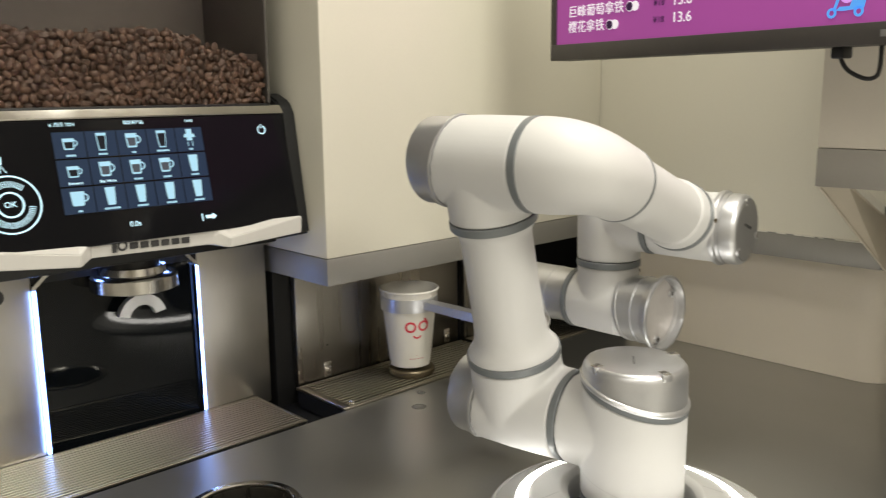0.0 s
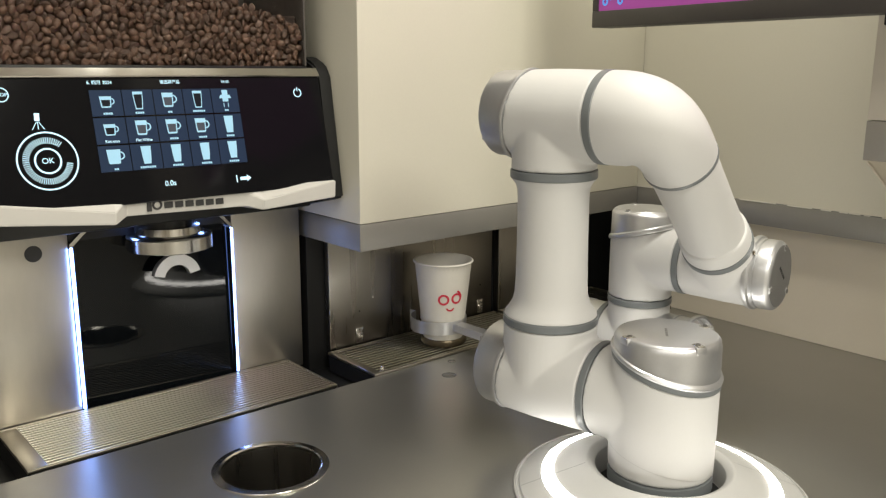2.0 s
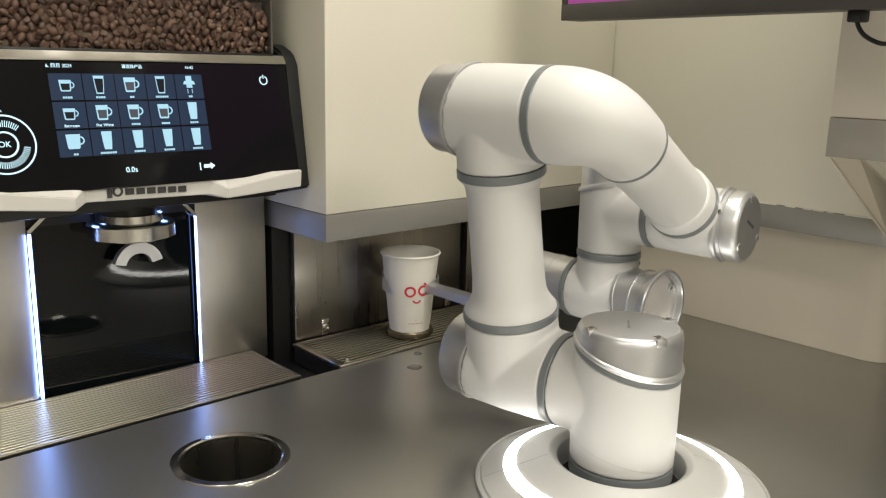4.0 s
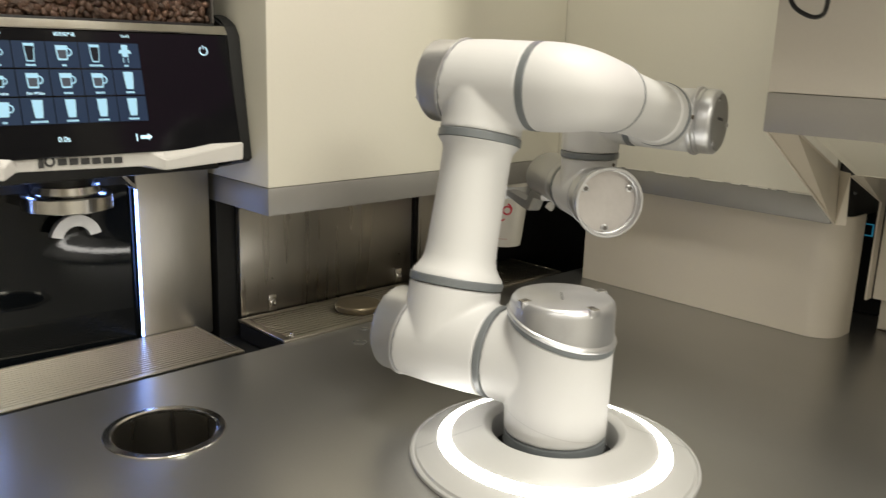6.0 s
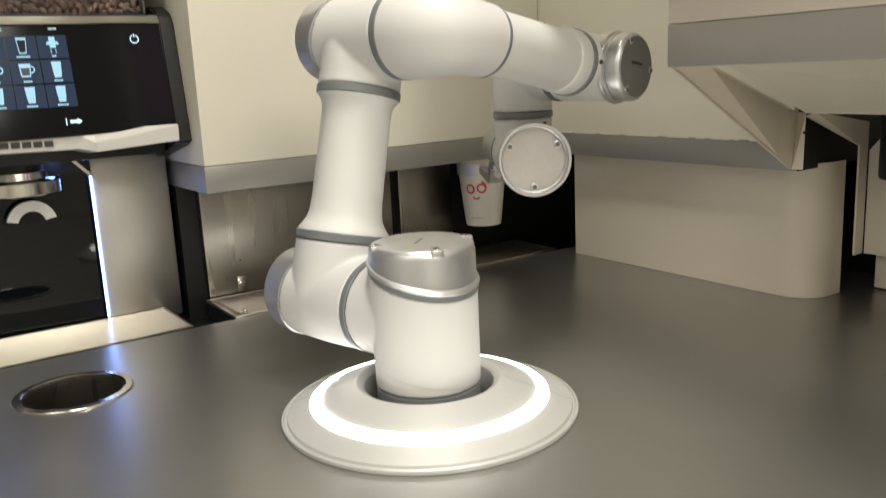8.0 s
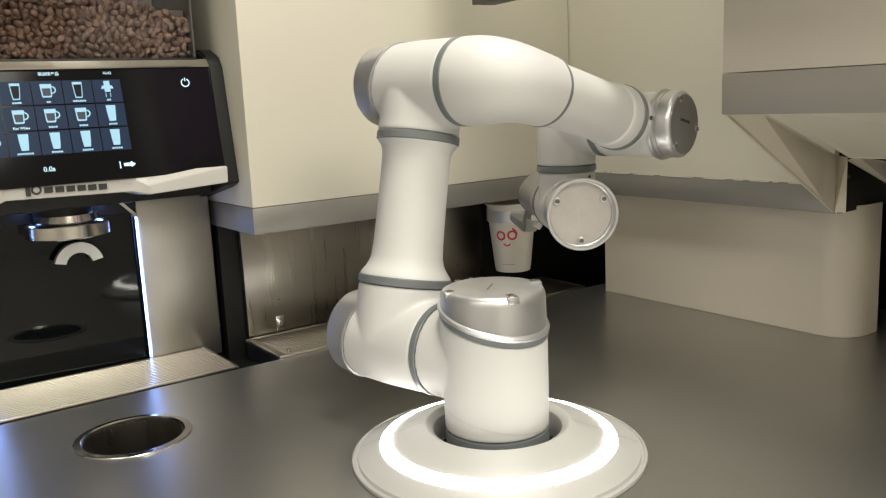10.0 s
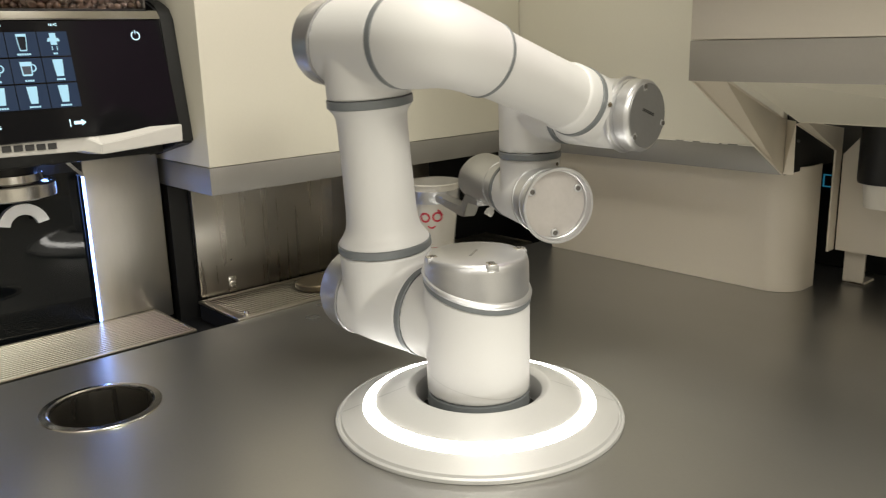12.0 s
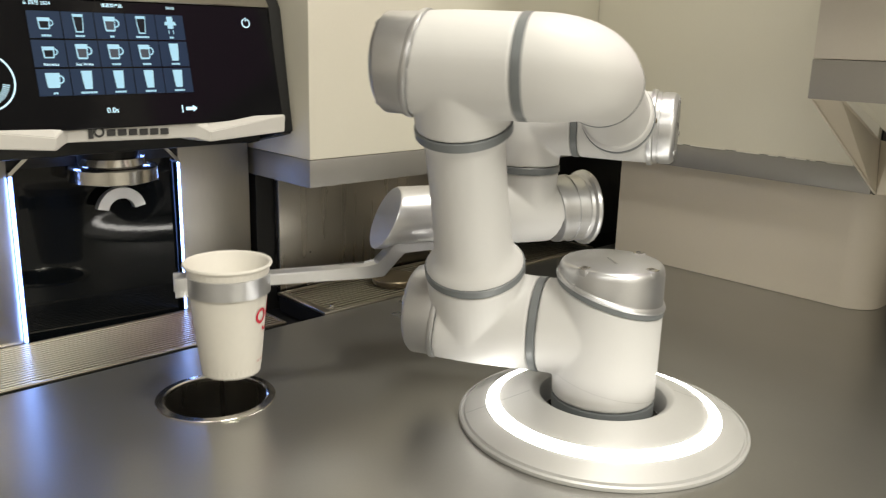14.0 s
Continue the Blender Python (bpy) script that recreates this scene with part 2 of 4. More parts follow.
def build_room():
    bm = B()
    box(bm, -3, 3, -3, 1.4, -0.1, 0)
    solid("floor", bm, FLOOR, "grey tiled floor", "floor")
    bm = B()
    box(bm, -3, 3, -3, 1.4, 2.4, 2.5)
    solid("ceiling", bm, WALL, "plain pale ceiling", "ceiling")
    for name, e in (("wall_north", (-3, 3, 1.3, 1.4)), ("wall_south", (-3, 3, -3.1, -3)), ("wall_west", (-3.1, -3, -3, 1.4)), ("wall_east", (3, 3.1, -3, 1.4))):
        bm = B()
        box(bm, e[0], e[1], e[2], e[3], 0, 2.4)
        solid(name, bm, WALL, "plain painted wall", "wall")
    bm = B()
    box(bm, -1.3, 1.2, 0.80, 0.83, 0.872, 2.399)
    solid("alcove_wall", bm, DARK_WALL, "dark wall behind the coffee machine", "wall")
    # black sheet that stands for the dark of the recess past the splash panels
    bm = B()
    box(bm, -0.033, 1.1, 0.602, 0.62, 0.872, 1.079)
    solid("recess_shade_panel", bm, BLACK, "black panel for the shade in the recess behind the drip trays", "panel")


build_room()


def cabinet(name, label, x0, x1, y0, y1, zs, z0, z1, body_mat, trim_mat):
    t = thing(name, label, "cabinet")
    bm = B()
    box(bm, x0, x1, y0, y1, z0, z1, 0.0015)
    part("body", bm, body_mat, t)
    bm = B()
    box(bm, x0 - 0.001, x1, y0 - 0.001, y1, zs, z0 - 0.0006, 0.001)
    part("trim", bm, trim_mat, t, "grey metal trim along the bottom edge")
    return t


cabinet("wall_cabinet", "cream laminate wall cabinet with a grey bottom trim", -0.033, 0.568, 0.464, 0.79, 1.0804, 1.1176, 2.3, CREAM, STRIPE)
side = cabinet("wall_cabinet", "cream laminate side cabinet with a grey bottom trim", 0.57, 1.1, -0.019, 0.79, 1.0804, 1.1176, 2.3, CREAM, STRIPE)
# broken white line along the top edge of the trim
rng = random.Random(8)
bm = B()
y = -0.018
while y < 0.46:
    w = rng.uniform(0.006, 0.03)
    box(bm, 0.5676, 0.5696, y, y + w, 1.1168, 1.1178 + rng.uniform(0.0001, 0.0007))
    y += w + (rng.uniform(0, 0.02) if rng.random() < 0.4 else 0.0005)
part("trim_edge_line", bm, PAPER, side, "ragged white line along the top of the trim")
cabinet("overhead_cabinet", "warm cream overhead cabinet with a wide steel bottom trim", 0.325, 1.1, -1.0, -0.022, 1.2208, 1.2660, 2.3, PINK_CREAM, TRIM_STEEL)

# ---- splash panels and drip trays ----


def screw(parent, m, r=0.004, material=STEEL_POLISHED):
    bm = B()
    lathe(bm, [(0, 0), (r, 0), (r, 0.002), (r * 0.7, 0.003), (r * 0.55, 0.003), (r * 0.5, 0.0014), (0, 0.0014)], m, 14)
    return part("screw", bm, material, parent)


def splash_panel(x0, x1):
    t = thing("splash_panel", "brushed steel splash panel stained above the drip tray", "panel", group="splash panels")
    bm = B()
    box(bm, x0, x1, 0.588, 0.600, 0.885, 1.085, 0.002)
    part("sheet", bm, STEEL, t)
    for x in (x0 + 0.052, x1 - 0.03):
        bm = B()
        box(bm, x - 0.007, x + 0.007, 0.5845, 0.5885, 0.905, 0.93, 0.0015)
        br = part("bracket", bm, STEEL_POLISHED, t)
        screw(br, pose(x, 0.5845, 0.9175, 90), 0.0055)
        bm = B()
        lathe(bm, [(0, 0), (0.0013, 0), (0.0013, 0.0006), (0, 0.0006)], pose(x + 0.002, 0.588, 0.955, 90), 10)
        part("rivet", bm, PRINT, t)
    return t


splash_panel(-0.004, 0.332)
splash_panel(0.348, 0.46)


def drip_tray(name, label, x0, x1, y0, y1, z, bars, gap_left, wide):
    t = thing(name, label, "drip tray", group="drip trays")
    bm = B()
    f = 0.0035
    box(bm, x0, x1, y0, y0 + f, z - 0.0045, z, 0.001)
    box(bm, x0, x1, y1 - 0.004, y1, z - 0.0045, z, 0.001)
    box(bm, x0, x0 + gap_left, y0 + f, y1 - 0.004, z - 0.0045, z, 0.001)
    box(bm, x1 - 0.004, x1, y0 + f, y1 - 0.004, z - 0.0045, z, 0.001)
    part("frame", bm, BAR_STEEL, t)
    bm = B()
    e = 0.003
    box(bm, x0 + e, x1 - e, y0 + e, y1 - e, z - 0.029, z - 0.026)
    box(bm, x0 + e, x1 - e, y0 + 0.001, y0 + e, z - 0.029, z - 0.005)
    box(bm, x0 + e, x1 - e, y1 - e, y1 - 0.001, z - 0.029, z - 0.005)
    box(bm, x0 + 0.001, x0 + e, y0 + e, y1 - e, z - 0.029, z - 0.005)
    box(bm, x1 - e, x1 - 0.001, y0 + e, y1 - e, z - 0.029, z - 0.005)
    part("pan", bm, BLACK, t, "dark pan below the bars")
    bm = B()
    lo, hi = y0 + f, y1 - 0.004
    pitch = (hi - lo) / bars
    a, c = pitch * wide, pitch * (wide - 0.07)
    prism(bm, [(-a, -0.0010), (-c, -0.0003), (c, -0.0003), (a, -0.0010), (a * 0.25, -0.0040), (-a * 0.25, -0.0040)], x1 - 0.004 - x0 - gap_left,
          Matrix(((0, 0, 1, x0 + gap_left), (1, 0, 0, 0), (0, 1, 0, 0), (0, 0, 0, 1))))
    me = mesh_of("bar", bm, BAR_STEEL)
    for i in range(bars):
        ob = new("bar", me)
        ob.parent = t
        ob.matrix_basis = pose(0, lo + (i + 0.5) * pitch, z)
    return t


drip_tray("drip_tray", "steel slatted drip tray in front of the coffee machine", -0.462, -0.070, 0.470, 0.602, 0.9015, 18, 0.022, 0.23)
drip_tray("drip_tray", "steel slatted drip tray below the splash panel", -0.012, 0.335, 0.4635, 0.584, 0.9035, 13, 0.012, 0.19)
drip_tray("drip_tray", "steel slatted drip tray in the dark corner", 0.345, 0.60, 0.4635, 0.584, 0.9035, 13, 0.012, 0.19)
bm = B()
lathe(bm, [(0, 0), (0.0035, 0), (0.0035, 0.004), (0.002, 0.006), (0, 0.006)], pose(0.006, 0.4715, 0.9035), 14)
tagged(part("locating_stud", bm, STEEL_POLISHED), "small steel stud on the drip tray corner", "stud")
COASTER = (0.157, 0.514)
bm = B()
lathe(bm, [(0, 0), (0.034, 0), (0.036, 0.003), (0.036, 0.009), (0.034, 0.0108), (0, 0.0108)], pose(COASTER[0], COASTER[1], 0.9035))
tagged(part("coaster", bm, BRASS), "round tarnished metal disc lying on the drip tray", "coaster")


def sink_well():
    t = thing("waste_chute", "round steel-rimmed hole in the counter top", "chute", pose(HOLE[0], HOLE[1], TOP))
    bm = B()
    lathe(bm, [(0.0525, -0.004), (0.0530, 0.0010), (0.0550, 0.0022), (0.0622, 0.0016), (0.0630, 0.0004), (0.0630, 0.0002)], seg=64)
    part("rim", bm, STEEL_POLISHED, t, "bevelled polished steel rim")
    bm = B()
    lathe(bm, [(0.0525, -0.002), (0.0520, -0.01), (0.0520, -0.16), (0, -0.16)], seg=64)
    part("sleeve", bm, STEEL, t, "deep steel sleeve")


sink_well()

DROP = mat("water_film", (0.10, 0.098, 0.09), 0.06, vary=0.1, scale=60)
for x, y, r in ((0.111, 0.4415, 0.0065), (0.071, 0.402, 0.0105)):
    bm = B()
    lathe(bm, [(0, 0.0016), (r * 0.6, 0.0013), (r * 0.9, 0.0007), (r, 0.0001)], pose(x, y, TOP), 24)
    tagged(part("water_drop", bm, DROP), "flat drop of water on the counter top", "water drop", group="water drops")

# ---- coffee machine ----


def coffee_machine():
    t = thing("coffee_machine", "black and steel bean-to-cup coffee machine with a lit touch panel", "coffee machine")
    x0, x1 = -0.463, -0.045
    bm = B()
    box(bm, x0, x1, 0.665, 0.79, 0.875, 1.30, 0.004)
    box(bm, x0 + 0.004, x1 - 0.012, 0.545, 0.666, 1.135, 1.30, 0.003)
    part("body", bm, BLACK, t)
    # pillars on both sides of the niche
    for a, b in ((x0, -0.361), (-0.149, -0.042)):
        bm = B()
        box(bm, a, b, 0.603, 0.664, 0.885, 1.15, 0.003)
        p = part("pillar", bm, PILLAR_STEEL, t, "brushed steel pillar with smears")
        if a == x0:
            bm = B()
            lathe(bm, [(0, 0), (0.0098, 0), (0.0098, 0.001), (0, 0.001)], pose(-0.4012, 0.6035, 1.106, 90), 28)
            part("port", bm, PRINT, p, "round black port")
    for a in (-0.361, -0.1525):
        bm = B()
        box(bm, a if a < -0.3 else a + 0.0005, a + 0.0031 if a < -0.3 else a + 0.0033, 0.5985, 0.6025, 0.903, 1.108, 0.0005)
        part("light_strip", bm, LED_BLUE, t, "thin cool white light strip")
        # thin black fin, added to keep the strip's reflection off the niche wall
        k = a + 0.0035 if a < -0.3 else a - 0.0010
        bm = B()
        box(bm, k, k + 0.0011, 0.5990, 0.608, 0.893, 1.108)
        part("added_light_shield", bm, NICHE, t)
    bm = B()
    front = [bm.verts.new((x, 0.600 - 0.05 * (x - 0.03) + 0.014 * (z - 0.91), z)) for x, z in ((-0.361, 0.885), (-0.149, 0.885), (-0.149, 1.16), (-0.361, 1.16))]
    back = [bm.verts.new((v.co.x, 0.664, v.co.z)) for v in front]
    bm.faces.new(front)
    bm.faces.new(back[::-1])
    for i in range(4):
        bm.faces.new((front[i], back[i], back[(i + 1) % 4], front[(i + 1) % 4]))
    part("niche_back", bm, MIRROR_BLACK, t, "polished black glass niche wall", smooth=False)
    bm = B()
    box(bm, -0.361, -0.149, 0.6035, 0.607, 0.885, 0.892)
    part("niche_floor", bm, NICHE, t)
    # outlet head
    bm = B()
    lathe(bm, [(0, 0), (0.048, 0), (0.053, 0.002), (0.053, 0.0175), (0.051, 0.0195), (0.040, 0.0215), (0.038, 0.03), (0, 0.034)], pose(-0.2445, 0.583, 1.0955), 48)
    head = part("outlet_head", bm, STEEL_POLISHED, t, "round silver outlet head")
    bm = B()
    lathe(bm, [(0, 0), (0.036, 0), (0.038, 0.045), (0, 0.045)], pose(-0.247, 0.59, 1.115), 32)
    part("outlet_neck", bm, BLACK, head)
    bm = B()
    arc_band(bm, 0.0175, 0.0315, 12, 168, 0.010, pose(-0.2335, 0.6, 1.0525, 90))
    part("spout", bm, SILVER, t, "arched metal spout")
    for xa, xb, ya, yb in ((-0.302, -0.293, 0.585, 0.615), (-0.199, -0.190, 0.575, 0.605)):
        bm = B()
        box(bm, xa, xb, ya, yb, 1.1334, 1.1346, 0.0003)
        part("head_light", bm, LED_BLUE, t, "cool light under the machine head")
    # head underside with slanted steel arms
    # black block that fills in the dark recess at the top of the niche
    bm = B()
    prism(bm, [(-0.37, 0), (-0.14, 0), (-0.165, 0.03), (-0.345, 0.03)], 0.040, pose(0, 0.645, 1.115, 90))
    part("niche_top", bm, BLACK, t)
    for s, xa, xb in ((1, -0.361, -0.325), (-1, -0.149, -0.18)):
        bm = B()
        prism(bm, [(xa, 1.106), (xa, 1.112), (xb, 1.145), (xb, 1.139)], 0.03, pose(0, 0.63, 0, 90))
        part("light_bracket", bm, STEEL_POLISHED, t)
    # side cheeks
    for a, b in ((x1 - 0.010, x1 + 0.012), (x0 - 0.02, x0 + 0.002)):
        bm = B()
        prism(bm, [(0.500, 1.150), (0.520, 1.145), (0.72, 1.10), (0.74, 1.12), (0.74, 1.33), (0.56, 1.335), (0.535, 1.325), (0.525, 1.31)], b - a,
              Matrix(((0, 0, 1, a), (1, 0, 0, 0), (0, 1, 0, 0), (0, 0, 0, 1))))
        bmesh.ops.bevel(bm, geom=bm.edges[:], offset=0.003, segments=2, affect="EDGES")
        part("side_cheek", bm, BLACK, t, "rounded black side cheek")
    # faceted lip: x, front y, front top z, bottom z, back top z
    bm = B()
    rows = []
    for x, fy, ft, fb, bt in ((-0.4635, 0.487, 1.1830, 1.1625, 1.1848), (-0.343, 0.484, 1.1645, 1.1505, 1.1825), (-0.327, 0.4955, 1.1760, 1.1570, 1.1820),
                              (-0.180, 0.4955, 1.1725, 1.1535, 1.1785), (-0.162, 0.484, 1.1610, 1.1485, 1.1782), (-0.0545, 0.487, 1.1755, 1.1540, 1.1770)):
        rows.append([bm.verts.new(p) for p in ((x, 0.500, bt), (x, fy, ft), (x, fy + 0.002, fb), (x, 0.548, fb - 0.004), (x, 0.548, bt))])
    for a, b in zip(rows, rows[1:]):
        for k in range(5):
            l = (k + 1) % 5
            bm.faces.new((a[k], b[k], b[l], a[l]))
    bm.faces.new(rows[0][::-1])
    bm.faces.new(rows[-1])
    bmesh.ops.bevel(bm, geom=bm.edges[:], offset=0.0009, segments=2, affect="EDGES")
    part("lip", bm, WHITE_LIP, t, "faceted white plastic lip")
    # maker's mark as plain bars
    mark = B()
    box(mark, -0.3045, -0.2990, 0.4948, 0.4953, 1.1600, 1.1735)
    part("mark_bar", mark, PRINT, t)
    mark = B()
    arc_band(mark, 0.0036, 0.0060, 0, 360, 0.0006, pose(-0.2925, 0.4953, 1.1668, 90), 24)
    part("mark_ring", mark, PRINT, t)
    for i in range(6):
        z = 1.1655 - i * 0.0004
        mark = B()
        box(mark, -0.2840 + i * 0.0126, -0.2840 + i * 0.0126 + 0.0100, 0.4946, 0.4952, z - 0.0036, z + 0.0036)
        part("mark_bar", mark, PRINT, t)
    # tilted glass panel: local x along the machine, y up the slope
    lean = math.degrees(math.atan2(0.5226 - 0.492, 1.3085 - 1.175))
    pm = pose(0, 0.492, 1.175, 90 - lean)
    up = math.hypot(0.0306, 0.1335)
    bm = B()
    box(bm, x0, -0.055, -0.004, up, -0.02, 0.0, 0.001, pm)
    panel = part("glass_panel", bm, BLACK_GLASS, t, "black glass touch panel", smooth=False)
    bm = B()
    box(bm, x0 - 0.002, -0.053, up + 0.0005, up + 0.0135, -0.03, 0.001, 0.002, pm)
    for v in bm.verts:
        q = pm.inverted() @ v.co
        if q.y > up + 0.007 and q.z > -0.01:
            v.co = pm @ Vector((q.x, q.y, q.z - 0.0045))
    part("top_bar", bm, STEEL_POLISHED, t, "polished steel bar")

    def on(x, z):
        return pm @ pose(x, (z - 1.175) / math.cos(radians(lean)), 0.0006)
    # screen tiles and drink icons
    gx0, gx1, gz0, gz1 = -0.351, -0.174, 1.2065, 1.2965
    cw, ch = (gx1 - gx0) / 5, (gz1 - gz0) / 3
    kinds = "mgMgt" "mMMMg" "cgggg"
    captions = (4, 4, 2, 6, 2, "Ristretto", "Flat White", 4, 4, 4, 2, 7, 5, 5, 5)
    bm = B()
    box(bm, -cw / 2 + 0.0006, cw / 2 - 0.0006, -ch / 2 + 0.0006, ch / 2 - 0.0006, -0.0006, 0.0)
    tile = mesh_of("tile", bm, TILE, False)
    for r in range(3):
        for c in range(5):
            x, z = gx0 + (c + 0.5) * cw, gz1 - (r + 0.5) * ch
            ob = new("tile", tile)
            ob.parent = panel
            ob.matrix_basis = on(x, z)
            k = kinds[r * 5 + c]
            bm = B()
            dark = B()
            m = on(x, z + 0.002) @ pose(0, 0, 0.0002)
            if k in "mMc":
                w, h, drop = (0.0066, 0.0125, 0.001) if k == "m" else (0.0068, 0.0165, 0.0) if k == "M" else (0.0078, 0.0160, 0.0)
                n = m @ pose(-0.001, -drop, 0)
                prism(bm, [(-w * 0.70, -h / 2), (w * 0.70, -h / 2), (w * 0.84, -h * 0.40), (w * 0.98, h / 2), (-w * 0.98, h / 2), (-w * 0.84, -h * 0.40)], 0.0004, n)
                arc_band(bm, h * 0.20, h * 0.29, -112, 98, 0.0004, n @ pose(w * 0.93, h * 0.06, 0), 16)
                if k != "c":
                    prism(dark, [(-w * 0.62, -h * 0.38), (w * 0.62, -h * 0.38), (w * 0.74, h * 0.18), (-w * 0.74, h * 0.18)], 0.0003, n @ pose(0, 0, 0.0003))
            elif k == "g":
                prism(bm, [(-0.0040, -0.0100), (0.0040, -0.0100), (0.0050, -0.002), (0.0058, 0.0100), (-0.0058, 0.0100), (-0.0050, -0.002)], 0.0004, m)
                if r == 0:
                    prism(dark, [(-0.0031, -0.0086), (0.0031, -0.0086), (0.0040, -0.002), (0.0047, 0.0068), (-0.0047, 0.0068), (-0.0040, -0.002)], 0.0003, m @ pose(0, 0, 0.0003))
            else:
                prism(bm, [(-0.0036, -0.0035), (0.0036, -0.0035), (0.0036, 0.0105), (-0.0036, 0.0105)], 0.0004, m)
                prism(bm, [(-0.0075, 0.0005), (0.0075, 0.0005), (0.0060, 0.0045), (-0.0060, 0.0045)], 0.0005, m)
                for d in (-0.0028, 0.0028):
                    prism(bm, [(d - 0.0004, -0.0100), (d + 0.0004, -0.0100), (d + 0.0004, -0.0050), (d - 0.0004, -0.0050)], 0.0004, m)
            # caption
            cap_at = m @ pose(0, -0.0138, 0)
            name = captions[r * 5 + c]
            if isinstance(name, str):
                words("caption_text", name, 0.0044, ICON_WHITE, cap_at, panel)
            else:
                for i in range(name):
                    x0c = (i - name / 2) * 0.0026
                    prism(bm, [(x0c, -0.0011), (x0c + 0.0021, -0.0011), (x0c + 0.0021, 0.0011), (x0c, 0.0011)], 0.0004, cap_at)
            part("icon", bm, ICON, panel)
            if len(dark.verts):
                part("icon_fill", dark, LATTE_ICON if k == "M" else COFFEE_ICON, panel)
            else:
                dark.free()
    # round dial
    bm = B()
    m = on(-0.403, 1.2235)
    arc_band(bm, 0.0294, 0.0310, 0, 360, 0.0004, m, 64)
    arc_band(bm, 0.0120, 0.0138, 0, 360, 0.0004, m, 48)
    for i in range(56):
        a = 50 + i * 300 / 55
        if 350 < a % 360 or a % 360 < 14:
            continue
        q = m @ pose(0, 0, 0, 0, 0, a)
        prism(bm, [(0.0185, -0.00035), (0.0250, -0.00035), (0.0250, 0.00035), (0.0185, 0.00035)], 0.0004, q)
    part("dial", bm, ICON_WHITE, panel, "glowing round dial")
    words("dial_text", "OK", 0.0085, ICON_WHITE, m, panel)
    bm = B()
    m = on(-0.4385, 1.292)
    arc_band(bm, 0.0066, 0.0076, 0, 360, 0.0004, m, 32)
    part("stop_ring", bm, ICON_WHITE, panel)
    words("stop_text", "STOP", 0.0052, ICON_WHITE, m, panel)
    bm = B()
    m = on(-0.0905, 1.289)
    arc_band(bm, 0.0046, 0.0058, 115, 425, 0.0004, m, 32)
    prism(bm, [(-0.0005, 0.002), (0.0005, 0.002), (0.0005, 0.007), (-0.0005, 0.007)], 0.0004, m)
    part("power_icon", bm, ICON_WHITE, panel)
    bm = B()
    m = on(-0.4075, 1.263)
    prism(bm, [(-0.0028, 0.002), (0.0022, 0.002), (0.0028, 0.010), (-0.0022, 0.010)], 0.0004, m)
    for d in (-1, 0, 1):
        prism(bm, [(d * 0.006 - 0.0004, -0.007), (d * 0.006 + 0.0004, -0.007), (d * 0.001 + 0.0003, 0.001), (d * 0.001 - 0.0003, 0.001)], 0.0004, m)
    part("steam_icon", bm, ICON_WHITE, panel)
    words("timer_text", "0.0s", 0.0085, ICON_WHITE, on(-0.275, 1.190), panel)
    words("count_text", "1", 0.013, ICON_WHITE, on(-0.192, 1.188), panel)
    bm = B()
    m = on(-0.1805, 1.1885)
    prism(bm, [(-0.007, -0.002), (0.002, -0.002), (0.002, -0.004), (0.0075, 0), (0.002, 0.004), (0.002, 0.002), (-0.007, 0.002)], 0.0004, m)
    part("count_icon", bm, ICON_WHITE, panel)
    words("header_text", "6. \u56db\u6708 2024", 0.0052, ICON_WHITE, on(-0.338, 1.3035), panel)
    words("header_text", "\u8bf7\u9009\u62e9\u4ea7\u54c1", 0.0048, ICON_WHITE, on(-0.258, 1.3035), panel)
    words("header_text", "16:42", 0.0048, ICON_WHITE, on(-0.189, 1.3035), panel)
    return t


coffee_machine()


def bean_hopper():
    t = thing("bean_hopper", "clear plastic hopper full of roasted coffee beans", "hopper")
    x0, x1, y0, y1, z0, z1 = -0.458, -0.071, 0.532, 0.70, 1.323, 1.62
    for name, e in (("front_wall", (x0, x1, y0 - 0.003, y0, z0, z1)),):
        bm = B()
        box(bm, *e, 0.0008)
        ob = part(name, bm, GLASS, t, "clear plastic")
        ob.visible_shadow = False
    bm = B()
    box(bm, x0 - 0.003, x1 + 0.003, y0 - 0.003, y1, z0 - 0.012, z0 - 0.0005, 0.001)
    part("base", bm, BLACK, t)
    bm = B()
    box(bm, x0 - 0.003, x1 + 0.003, y1, y1 + 0.004, z0, z1, 0.001)
    part("back_wall", bm, DARK_WALL, t)
    for a in (x1, x0 - 0.003):
        bm = B()
        box(bm, a, a + 0.003, y0 - 0.003, y1, z0, z1, 0.0008)
        part("side_wall", bm, DARK_WALL, t, "smoked dark side wall")


bean_hopper()


def heap(x, y):
    """Height of the heap of beans."""
    u = (x + 0.458) / 0.387
    h = 1.409 - 0.005 * u - 0.026 * max(0, u - 0.6) / 0.4
    return h + 0.006 * math.sin(9 * u + 3 * y) - 0.25 * max(0, y - 0.545)


